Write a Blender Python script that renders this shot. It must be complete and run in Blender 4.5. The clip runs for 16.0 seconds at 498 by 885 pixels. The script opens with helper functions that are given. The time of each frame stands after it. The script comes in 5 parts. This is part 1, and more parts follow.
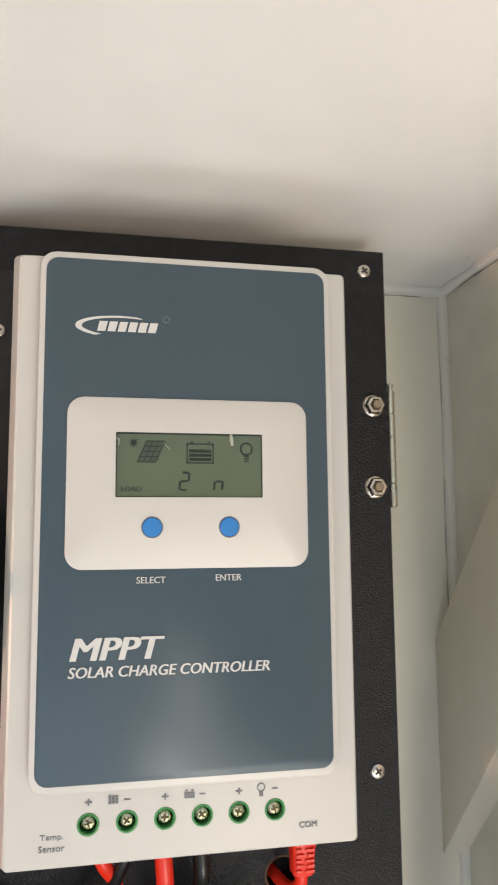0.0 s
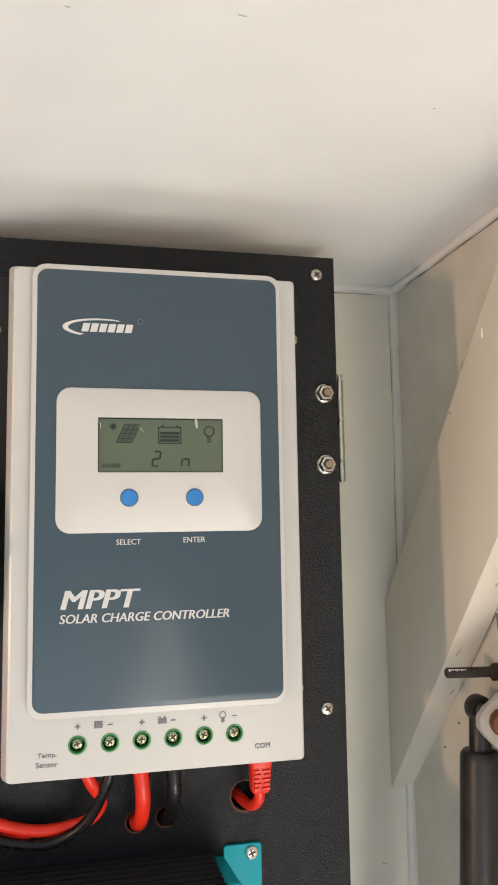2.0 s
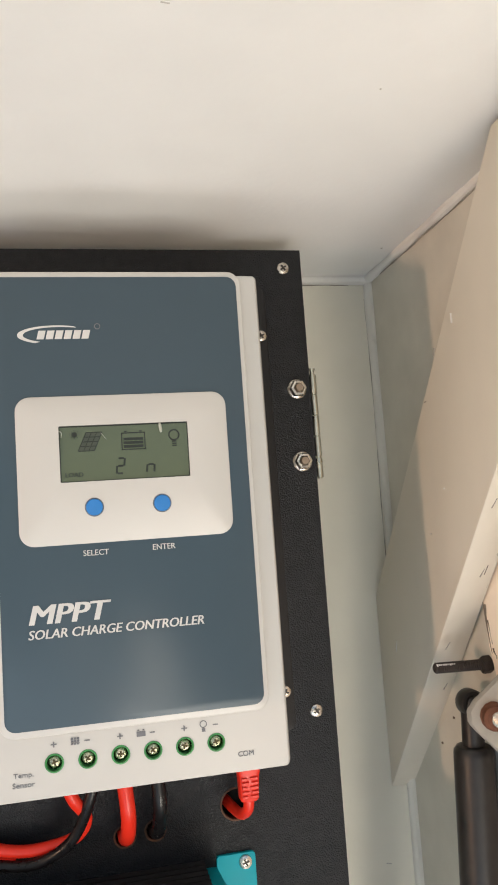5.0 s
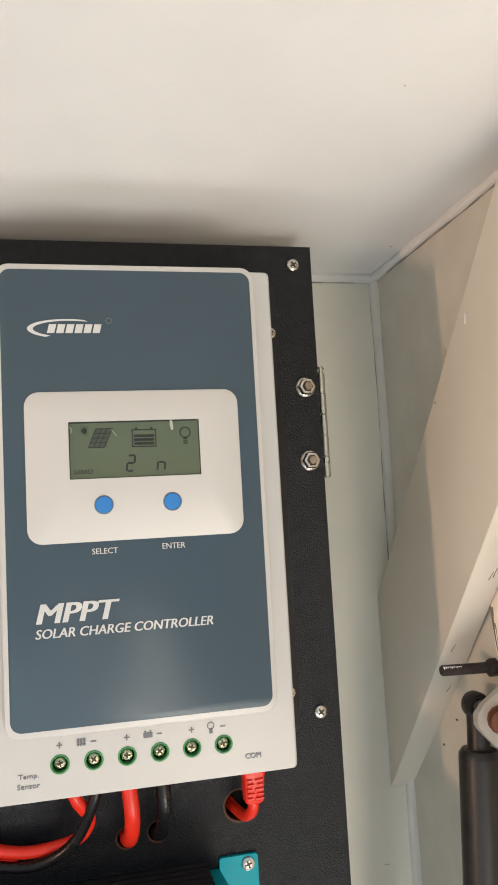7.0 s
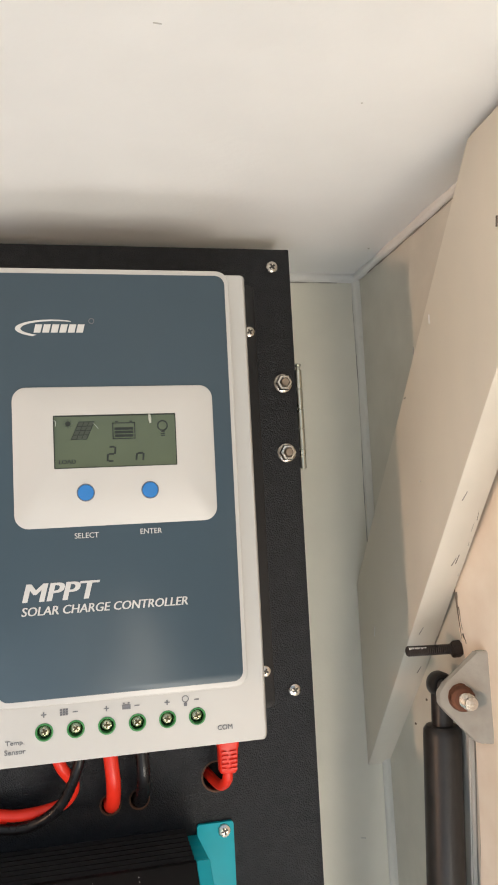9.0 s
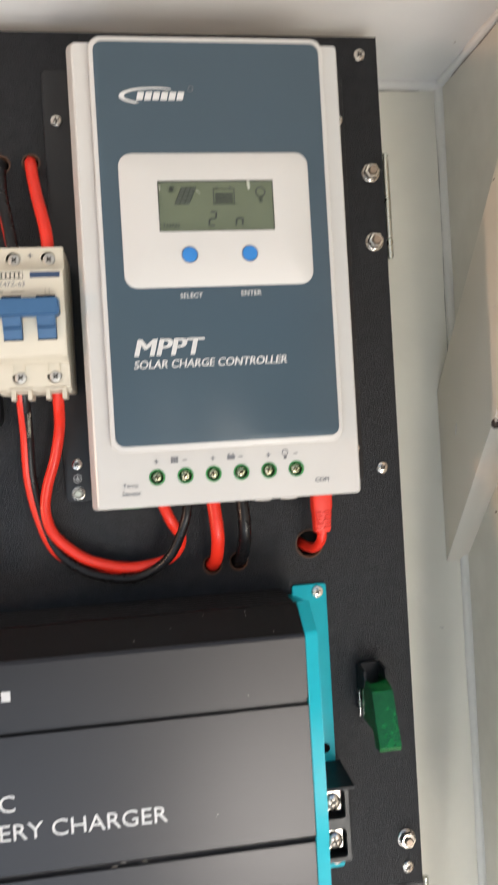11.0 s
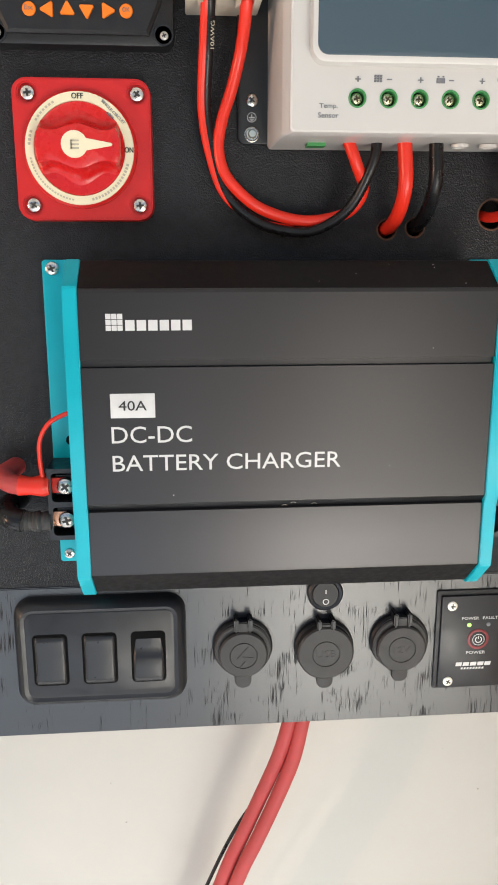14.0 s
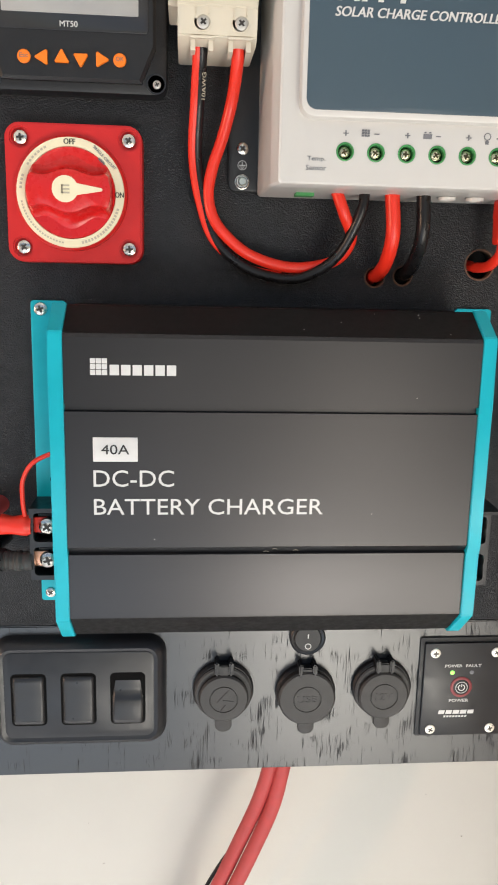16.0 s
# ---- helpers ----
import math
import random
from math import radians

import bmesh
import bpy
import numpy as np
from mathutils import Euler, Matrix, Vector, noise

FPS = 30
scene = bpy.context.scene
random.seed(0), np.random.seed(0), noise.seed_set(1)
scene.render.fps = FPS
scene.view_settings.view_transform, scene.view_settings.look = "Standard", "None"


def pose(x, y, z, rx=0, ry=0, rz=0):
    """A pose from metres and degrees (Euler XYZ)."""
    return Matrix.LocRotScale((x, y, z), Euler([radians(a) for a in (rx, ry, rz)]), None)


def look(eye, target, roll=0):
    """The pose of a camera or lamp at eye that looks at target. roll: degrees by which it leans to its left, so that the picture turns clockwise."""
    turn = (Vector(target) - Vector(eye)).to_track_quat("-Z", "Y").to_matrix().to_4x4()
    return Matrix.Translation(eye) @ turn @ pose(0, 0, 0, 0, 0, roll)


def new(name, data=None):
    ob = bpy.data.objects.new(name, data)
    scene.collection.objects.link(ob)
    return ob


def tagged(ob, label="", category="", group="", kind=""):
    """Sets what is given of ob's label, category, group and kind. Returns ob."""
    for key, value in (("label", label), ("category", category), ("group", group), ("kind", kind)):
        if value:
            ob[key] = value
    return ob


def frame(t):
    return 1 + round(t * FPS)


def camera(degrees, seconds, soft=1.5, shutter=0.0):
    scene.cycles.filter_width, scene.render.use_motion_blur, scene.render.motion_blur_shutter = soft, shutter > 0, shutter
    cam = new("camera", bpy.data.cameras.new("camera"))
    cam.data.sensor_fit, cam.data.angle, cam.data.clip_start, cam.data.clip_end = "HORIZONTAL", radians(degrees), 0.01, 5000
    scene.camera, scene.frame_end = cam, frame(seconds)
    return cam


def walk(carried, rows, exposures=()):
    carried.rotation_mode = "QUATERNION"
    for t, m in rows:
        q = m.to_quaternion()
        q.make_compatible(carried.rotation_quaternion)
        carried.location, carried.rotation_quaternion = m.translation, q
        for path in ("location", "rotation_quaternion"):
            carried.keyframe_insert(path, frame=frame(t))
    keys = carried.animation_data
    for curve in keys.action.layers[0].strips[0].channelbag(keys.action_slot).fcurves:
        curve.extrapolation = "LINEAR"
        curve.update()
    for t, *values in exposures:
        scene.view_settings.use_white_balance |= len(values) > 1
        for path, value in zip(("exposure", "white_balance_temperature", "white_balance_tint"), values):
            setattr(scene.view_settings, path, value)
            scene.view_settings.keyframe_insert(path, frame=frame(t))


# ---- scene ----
cam = camera(35.7, 16.0, soft=1.8, shutter=0.4)
PATH = [
    (0, (-0.005, -0.368, 1.202), (0.403, 1.575, 1.451), -0.5),
    (0.5, (-0.005, -0.395, 1.2), (0.456, 1.534, 1.455), -0.6),
    (1, (-0.002, -0.412, 1.201), (0.48, 1.513, 1.451), -0.6),
    (1.5, (-0.004, -0.418, 1.195), (0.464, 1.513, 1.426), -0.7),
    (2, (-0.005, -0.425, 1.194), (0.436, 1.514, 1.404), -0.9),
    (2.5, (-0.004, -0.426, 1.196), (0.416, 1.519, 1.394), -1.6),
    (3, (0.013, -0.426, 1.185), (0.424, 1.523, 1.369), -2.7),
    (3.5, (0.027, -0.427, 1.179), (0.455, 1.519, 1.358), -3.6),
    (4, (0.029, -0.432, 1.184), (0.466, 1.511, 1.374), -4.2),
    (4.5, (0.019, -0.43, 1.192), (0.448, 1.513, 1.398), -4.2),
    (5, (0.016, -0.42, 1.195), (0.437, 1.524, 1.402), -4.0),
    (5.2, (0.014, -0.416, 1.196), (0.436, 1.527, 1.406), -3.8),
    (7.5, (0.005, -0.413, 1.198), (0.464, 1.525, 1.384), -3.2),
    (8, (0.012, -0.417, 1.197), (0.459, 1.524, 1.381), -3.0),
    (10.3, (0.02, -0.464, 1.169), (0.37, 1.501, 1.294), -3.1),
    (10.5, (0.013, -0.464, 1.159), (0.338, 1.507, 1.256), -3.1),
    (10.8, (-0.000, -0.455, 1.131), (0.286, 1.524, 1.162), -3.3),
    (11, (-0.011, -0.452, 1.114), (0.272, 1.528, 1.1), -3.3),
    (11.2, (-0.015, -0.447, 1.103), (0.247, 1.535, 1.037), -3.5),
    (11.5, (-0.027, -0.439, 1.085), (0.219, 1.542, 0.962), -3.5),
    (11.7, (-0.034, -0.437, 1.079), (0.184, 1.544, 0.910), -3.8),
    (12, (-0.046, -0.431, 1.063), (0.172, 1.544, 0.832), -3.6),
    (12.3, (-0.055, -0.431, 1.055), (0.135, 1.537, 0.757), -3.4),
    (12.5, (-0.065, -0.433, 1.046), (0.146, 1.529, 0.722), -3.2),
    (12.7, (-0.071, -0.438, 1.037), (0.121, 1.521, 0.682), -2.9),
    (13, (-0.085, -0.438, 1.031), (0.107, 1.51, 0.622), -2.2),
    (13.5, (-0.086, -0.438, 1.027), (0.09, 1.502, 0.575), -1.0),
    (14, (-0.083, -0.429, 1.026), (0.078, 1.509, 0.559), -0.0),
    (14.5, (-0.087, -0.427, 1.031), (0.061, 1.514, 0.574), 0.6),
    (15, (-0.089, -0.416, 1.032), (0.055, 1.529, 0.592), 0.9),
    (15.5, (-0.083, -0.419, 1.036), (0.069, 1.529, 0.611), 1.1),
    (16, (-0.075, -0.427, 1.037), (0.089, 1.524, 0.628), 1.3),
]
walk(cam, [(t, look(eye, target, roll)) for t, eye, target, roll in PATH],
     [(0, 0.67, 6560, 9), (8, 0.67, 6560, 9), (10.5, 0.76, 6500, 9), (11.2, 0.90, 6240, 10), (12.5, 0.92, 6120, 9), (13.5, 0.81, 6290, 9), (15, 0.80, 6440, 9), (16, 0.81, 6440, 9)])

# ---- light: open hatch behind the camera, sky ----
world = bpy.data.worlds.new("sky_world")
scene.world = world
world.use_nodes = True
wn = world.node_tree
bg = wn.nodes["Background"]
sky = wn.nodes.new("ShaderNodeTexSky")
sky.sky_type = "NISHITA"
sky.sun_disc = False
sky.sun_elevation = radians(68)
sky.sun_rotation = radians(168)
wn.links.new(sky.outputs[0], bg.inputs[0])
bg.inputs[1].default_value = 0.07

sun = new("sun", bpy.data.lights.new("sun", "SUN"))
sun.data.energy, sun.data.angle, sun.data.color = 4.6, radians(0.5), (1.0, 0.985, 0.965)
sun.matrix_world = look((0.2, -0.95, 2.4), (0, 0, 0))


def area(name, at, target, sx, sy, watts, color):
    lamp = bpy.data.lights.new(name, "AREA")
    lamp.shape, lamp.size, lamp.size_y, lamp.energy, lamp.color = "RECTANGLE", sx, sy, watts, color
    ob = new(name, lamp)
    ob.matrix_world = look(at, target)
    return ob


# added lamps stand in for daylight either side of the one who films
area("hatch_fill", (0.56, -1.45, 0.12), (0.10, 0.0, 0.80), 0.85, 0.62, 7.4, (0.955, 0.89, 0.775))
# narrow pair added for the streaks reflected in the controller's film
area("hatch_fill", (0.35, -1.45, 0.74), (0.10, 0.0, 0.95), 0.20, 0.36, 1.1, (1.0, 0.90, 0.76))
area("hatch_fill", (-0.09, -1.45, 0.78), (-0.05, 0.0, 1.0), 0.09, 0.34, 0.25, (1.0, 0.93, 0.83))
area("hatch_fill", (0.23, -1.45, 0.10), (0.08, 0.0, 0.80), 0.24, 0.60, 3.3, (1.0, 0.94, 0.86))
# cool lamp added for bluish reflections on the left
area("hatch_fill", (-0.64, -1.45, 0.08), (-0.2, 0.0, 0.70), 1.20, 0.85, 3.8, (0.74, 0.86, 1.0))
# warm low light from the open side, slanting past the equipment on to the side wall
area("low_daylight", (-2.30, -1.155, 0.84), (0.2, -0.02, 1.20), 0.10, 0.22, 12.6, (1.0, 0.60, 0.38))


# ---- materials ----
def link(nt, a, b):
    nt.links.new(a, b)


def mat(name, color, rough=0.5, metal=0.0, var=0.08, scale=60.0, bump=0.0, bump_scale=400.0, stretch=(1, 1, 1),
        rough_var=0.08, coat=0.0, spec=0.5, trans=0.0, ior=1.45, second=None, tint=None):
    """Principled surface with colour and roughness variation at two scales and fine relief, in metres of the object."""
    m = bpy.data.materials.new(name)
    m.use_nodes = True
    nt = m.node_tree
    p = nt.nodes["Principled BSDF"]
    tc = nt.nodes.new("ShaderNodeTexCoord")
    mp = nt.nodes.new("ShaderNodeMapping")
    mp.inputs["Scale"].default_value = stretch
    link(nt, tc.outputs["Object"], mp.inputs["Vector"])
    big = nt.nodes.new("ShaderNodeTexNoise")
    big.inputs["Scale"].default_value, big.inputs["Detail"].default_value = scale * 0.15, 3
    fine = nt.nodes.new("ShaderNodeTexNoise")
    fine.inputs["Scale"].default_value, fine.inputs["Detail"].default_value = scale, 5
    link(nt, mp.outputs[0], big.inputs["Vector"])
    link(nt, mp.outputs[0], fine.inputs["Vector"])
    mean = nt.nodes.new("ShaderNodeMath")
    mean.operation = "ADD"
    link(nt, big.outputs["Fac"], mean.inputs[0])
    link(nt, fine.outputs["Fac"], mean.inputs[1])
    ramp = nt.nodes.new("ShaderNodeMapRange")
    ramp.inputs["From Min"].default_value, ramp.inputs["From Max"].default_value = 0.65, 1.35
    link(nt, mean.outputs[0], ramp.inputs["Value"])
    mix = nt.nodes.new("ShaderNodeMix")
    mix.data_type = "RGBA"
    dark = [c * (1 - var) for c in color] if second is None else second
    light = [min(1.0, c * (1 + var)) for c in color]
    mix.inputs["A"].default_value = (*dark, 1)
    mix.inputs["B"].default_value = (*light, 1)
    link(nt, ramp.outputs[0], mix.inputs["Factor"])
    link(nt, mix.outputs["Result"], p.inputs["Base Color"])
    rr = nt.nodes.new("ShaderNodeMapRange")
    rr.inputs["From Min"].default_value, rr.inputs["From Max"].default_value = 0.3, 0.7
    rr.inputs["To Min"].default_value, rr.inputs["To Max"].default_value = max(0.02, rough - rough_var), min(1.0, rough + rough_var)
    link(nt, fine.outputs["Fac"], rr.inputs["Value"])
    link(nt, rr.outputs[0], p.inputs["Roughness"])
    p.inputs["Metallic"].default_value = metal
    p.inputs["Specular IOR Level"].default_value = spec
    if tint:
        p.inputs["Specular Tint"].default_value = (*tint, 1)
    p.inputs["Coat Weight"].default_value = coat
    p.inputs["Coat Roughness"].default_value = 0.1
    p.inputs["Transmission Weight"].default_value = trans
    p.inputs["IOR"].default_value = ior
    if bump:
        bt = nt.nodes.new("ShaderNodeTexNoise")
        bt.inputs["Scale"].default_value, bt.inputs["Detail"].default_value = bump_scale, 4
        link(nt, mp.outputs[0], bt.inputs["Vector"])
        bn = nt.nodes.new("ShaderNodeBump")
        bn.inputs["Strength"].default_value, bn.inputs["Distance"].default_value = bump, 0.001
        link(nt, bt.outputs["Fac"], bn.inputs["Height"])
        link(nt, bn.outputs[0], p.inputs["Normal"])
    return m


def glow(name, color, strength):
    m = bpy.data.materials.new(name)
    m.use_nodes = True
    p = m.node_tree.nodes["Principled BSDF"]
    p.inputs["Base Color"].default_value = (*color, 1)
    p.inputs["Emission Color"].default_value = (*color, 1)
    p.inputs["Emission Strength"].default_value = strength
    return m


def pebbled_vinyl():
    """Black vinyl with a fine pebbled grain: small domes, brighter on their tops."""
    m = mat("black grained vinyl", (0.0095, 0.0098, 0.0114), 0.38, var=0.5, second=(0.003, 0.003, 0.0036), scale=1200, spec=0.38, tint=(0.94, 0.97, 1.0))
    nt = m.node_tree
    tc = nt.nodes["Texture Coordinate"]
    cell = nt.nodes.new("ShaderNodeTexVoronoi")
    cell.inputs["Scale"].default_value = 1300
    link(nt, tc.outputs["Object"], cell.inputs["Vector"])
    dome = nt.nodes.new("ShaderNodeMath")
    dome.operation = "SUBTRACT"
    dome.inputs[0].default_value = 1.0
    link(nt, cell.outputs["Distance"], dome.inputs[1])
    bn = nt.nodes.new("ShaderNodeBump")
    bn.inputs["Strength"].default_value, bn.inputs["Distance"].default_value = 0.75, 0.0004
    link(nt, dome.outputs[0], bn.inputs["Height"])
    link(nt, bn.outputs[0], nt.nodes["Principled BSDF"].inputs["Normal"])
    return m


CEIL = mat("white ceiling paint", (0.81, 0.805, 0.785), 0.55, var=0.03, scale=30, bump=0.12, bump_scale=260)
WALL = mat("pale grey wall paint", (0.77, 0.745, 0.645), 0.5, var=0.04, scale=40, bump=0.12, bump_scale=220)
# set darker than WALL to offset the stronger light low on the wall
DARKCREAM = mat("darkened cream wall paint", (0.500, 0.485, 0.440), 0.5, var=0.03, scale=25, bump=0.1, bump_scale=200)
BRACE = mat("painted timber", (0.685, 0.642, 0.55), 0.5, var=0.05, scale=45, bump=0.15, bump_scale=120, stretch=(1, 1, 0.5))
CAULK = mat("painted filler bead", (0.74, 0.73, 0.70), 0.45, var=0.05, scale=90, bump=0.4, bump_scale=160)
CAULKGREY = mat("grey painted filler bead", (0.72, 0.71, 0.65), 0.35, var=0.05, scale=90, bump=0.3, bump_scale=120)
EARTH = mat("dark unseen ground", (0.085, 0.083, 0.08), 0.9, var=0.2, scale=12, bump=0.4, bump_scale=60)
VINYL = pebbled_vinyl()
BLACK = mat("matt black plastic", (0.010, 0.0105, 0.012), 0.42, var=0.15, scale=200, bump=0.12, bump_scale=1500)
SATIN = mat("satin black plastic", (0.012, 0.013, 0.016), 0.36, var=0.15, scale=150, bump=0.05, bump_scale=1500)
RUBBER = mat("dark grey rubber", (0.032, 0.031, 0.030), 0.55, var=0.12, scale=300, bump=0.1, bump_scale=1800)
ANOD = mat("black anodised aluminium", (0.005, 0.0050, 0.0055), 0.32, metal=0.0, var=0.1, scale=700, bump=0.0, stretch=(0.1, 1, 1), rough_var=0.012, spec=0.66, tint=(0.96, 0.93, 0.95))
# low-gloss copy of ANOD: stands for shade on the charger's bevels and ribs
SHADEDMETAL = mat("shaded black aluminium", (0.005, 0.005, 0.0055), 0.55, var=0.2, scale=300, bump=0.06, bump_scale=1200, spec=0.22)
TEAL = mat("turquoise powder coat", (0.0, 0.385, 0.475), 0.4, var=0.05, scale=150, bump=0.06, bump_scale=1200)
HOUSING = mat("cream white plastic", (0.540, 0.530, 0.508), 0.30, var=0.012, scale=20, rough_var=0.0)
FASCIA = mat("slate blue printed film", (0.056, 0.086, 0.111), 0.25, var=0.012, scale=40, rough_var=0.0, spec=0.31)
PAD = mat("white glossy fascia", (0.545, 0.535, 0.513), 0.36, var=0.01, scale=20, rough_var=0.0)
PRINTW = mat("white print", (0.60, 0.60, 0.59), 0.4, var=0.05, scale=300)
PRINTG = mat("grey print", (0.16, 0.165, 0.18), 0.5, var=0.05, scale=300)
PRINTK = mat("black print", (0.02, 0.02, 0.02), 0.5, var=0.05, scale=300)
PRINTSOFT = mat("faded grey print", (0.42, 0.39, 0.30), 0.5, var=0.05)
LCDM = mat("green grey display", (0.095, 0.117, 0.070), 0.12, var=0.05, scale=40, rough_var=0.02, coat=0.4)
FILMEDGE = mat("lifted clear film", (0.62, 0.65, 0.56), 0.12, var=0.05, scale=200, trans=0.35)
SEG = mat("display segment", (0.02, 0.026, 0.02), 0.35, var=0.05)
SEGPALE = mat("faint display segment", (0.060, 0.072, 0.055), 0.35, var=0.05)
BLUEBTN = mat("blue button plastic", (0.030, 0.19, 0.52), 0.35, var=0.04, scale=200)
GREENRING = mat("green terminal plastic", (0.050, 0.24, 0.075), 0.4, var=0.12, scale=300)
BRASS = mat("yellow plated screw", (0.62, 0.57, 0.40), 0.28, metal=1.0, var=0.25, scale=900, bump=0.4, bump_scale=1200)
STEEL = mat("zinc plated steel", (0.64, 0.60, 0.54), 0.26, metal=1.0, var=0.12, scale=260, bump=0.08, bump_scale=900)
DULL = mat("dull grey steel", (0.50, 0.49, 0.46), 0.5, metal=0.7, var=0.2, scale=120, bump=0.2, bump_scale=500)
# darker metals for the shade inside screw slots
SLOTSHADE = mat("shaded screw slot", (0.055, 0.05, 0.045), 0.5, metal=0.6, var=0.2)
PLATEDSHADE = mat("plated shaded screw slot", (0.06, 0.05, 0.025), 0.5, metal=0.8, var=0.3, scale=900)
ZINC = mat("smooth zinc plate", (0.62, 0.63, 0.56), 0.32, metal=1.0, var=0.06, scale=120)
BOLTEND = mat("dull bolt end", (0.34, 0.27, 0.21), 0.45, metal=0.8, var=0.2, scale=600)
ROCKERM = mat("grey black rocker plastic", (0.018, 0.018, 0.019), 0.34, var=0.08, scale=200, bump=0.04, bump_scale=1500)
OLDBOLT = mat("blackened bolt with brown bloom", (0.035, 0.027, 0.023), 0.55, metal=0.2, var=0.4, scale=300, bump=0.2, bump_scale=900)
# near-black without gloss: shade inside recesses put into the colour
HOLESHADE = mat("recess shade", (0.004, 0.004, 0.004), 0.8, var=0.1, spec=0.1)
REDSW = mat("red moulded plastic", (0.52, 0.014, 0.013), 0.36, var=0.06, scale=200, bump=0.08, bump_scale=1300)
REDKNOB = mat("red glossy knob", (0.56, 0.011, 0.011), 0.28, var=0.05, scale=200)
CREAM = mat("cream plastic", (0.74, 0.69, 0.49), 0.4, var=0.05, scale=150)
BREAKERM = mat("ivory breaker plastic", (0.60, 0.555, 0.455), 0.4, var=0.03, scale=120, bump=0.04, bump_scale=1300)
BREAKBLUE = mat("blue breaker lever", (0.042, 0.115, 0.24), 0.42, var=0.05, scale=200)
BARBLUE = mat("dark blue print", (0.028, 0.055, 0.12), 0.5, var=0.05, scale=200)
ORANGE = mat("orange button", (0.86, 0.20, 0.010), 0.4, var=0.05, scale=200)
GLASSY = mat("smoked display bezel", (0.030, 0.031, 0.034), 0.12, var=0.1, scale=100, rough_var=0.03)
LCDPALE = mat("pale grey display", (0.36, 0.36, 0.355), 0.15, var=0.06, scale=60, rough_var=0.03)
REDCABLE = mat("red cable sheath", (0.72, 0.030, 0.014), 0.36, var=0.05, scale=200, bump=0.03, bump_scale=600)
BLACKCABLE = mat("black cable sheath", (0.008, 0.008, 0.009), 0.30, var=0.1, scale=200, spec=0.35)
DUSTYRED = mat("dusty red battery cable", (0.40, 0.047, 0.045), 0.55, var=0.12, scale=160, bump=0.08, bump_scale=500)
COPPER = mat("copper lug", (0.72, 0.38, 0.25), 0.3, metal=1.0, var=0.1, scale=200)
RUST = mat("rusty nut", (0.15, 0.062, 0.035), 0.65, metal=0.4, var=0.35, scale=300, bump=0.3, bump_scale=700)
STRUTM = mat("dusty black gas strut paint", (0.022, 0.020, 0.019), 0.42, var=0.35, scale=140, bump=0.05, bump_scale=700)
GREEN = mat("green translucent plastic", (0.010, 0.19, 0.045), 0.16, var=0.45, scale=260, trans=0.45, rough_var=0.04)
BRACKET = mat("painted steel bracket", (0.37, 0.36, 0.32), 0.45, metal=0.0, var=0.16, scale=120, bump=0.25, bump_scale=400)
REDRING = mat("dark red button ring", (0.20, 0.03, 0.035), 0.35, var=0.06)
LEDG = glow("green indicator", (0.25, 0.9, 0.10), 1.2)
LEDCOM = glow("green link indicator", (0.10, 0.95, 0.25), 1.5)
RAWEDGE = mat("raw hole edge", (0.10, 0.05, 0.03), 0.7, var=0.2)
GRIME = mat("grey brown grime", (0.15, 0.125, 0.10), 0.8, var=0.4, scale=400)
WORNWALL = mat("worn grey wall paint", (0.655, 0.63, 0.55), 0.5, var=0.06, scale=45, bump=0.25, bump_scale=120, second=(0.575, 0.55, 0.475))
PEACH = mat("worn peach wall paint", (0.95, 0.86, 0.74), 0.5, var=0.04, scale=45, bump=0.25, bump_scale=120, second=(0.86, 0.73, 0.59))
FLOOR = mat("pale bounce floor", (0.72, 0.72, 0.72), 0.6, var=0.08, scale=30, bump=0.1, bump_scale=200)
SPECK = mat("pale grey scuff", (0.50, 0.48, 0.45), 0.7, var=0.2)
GROUT = mat("grey scuff", (0.30, 0.28, 0.25), 0.7, var=0.2)


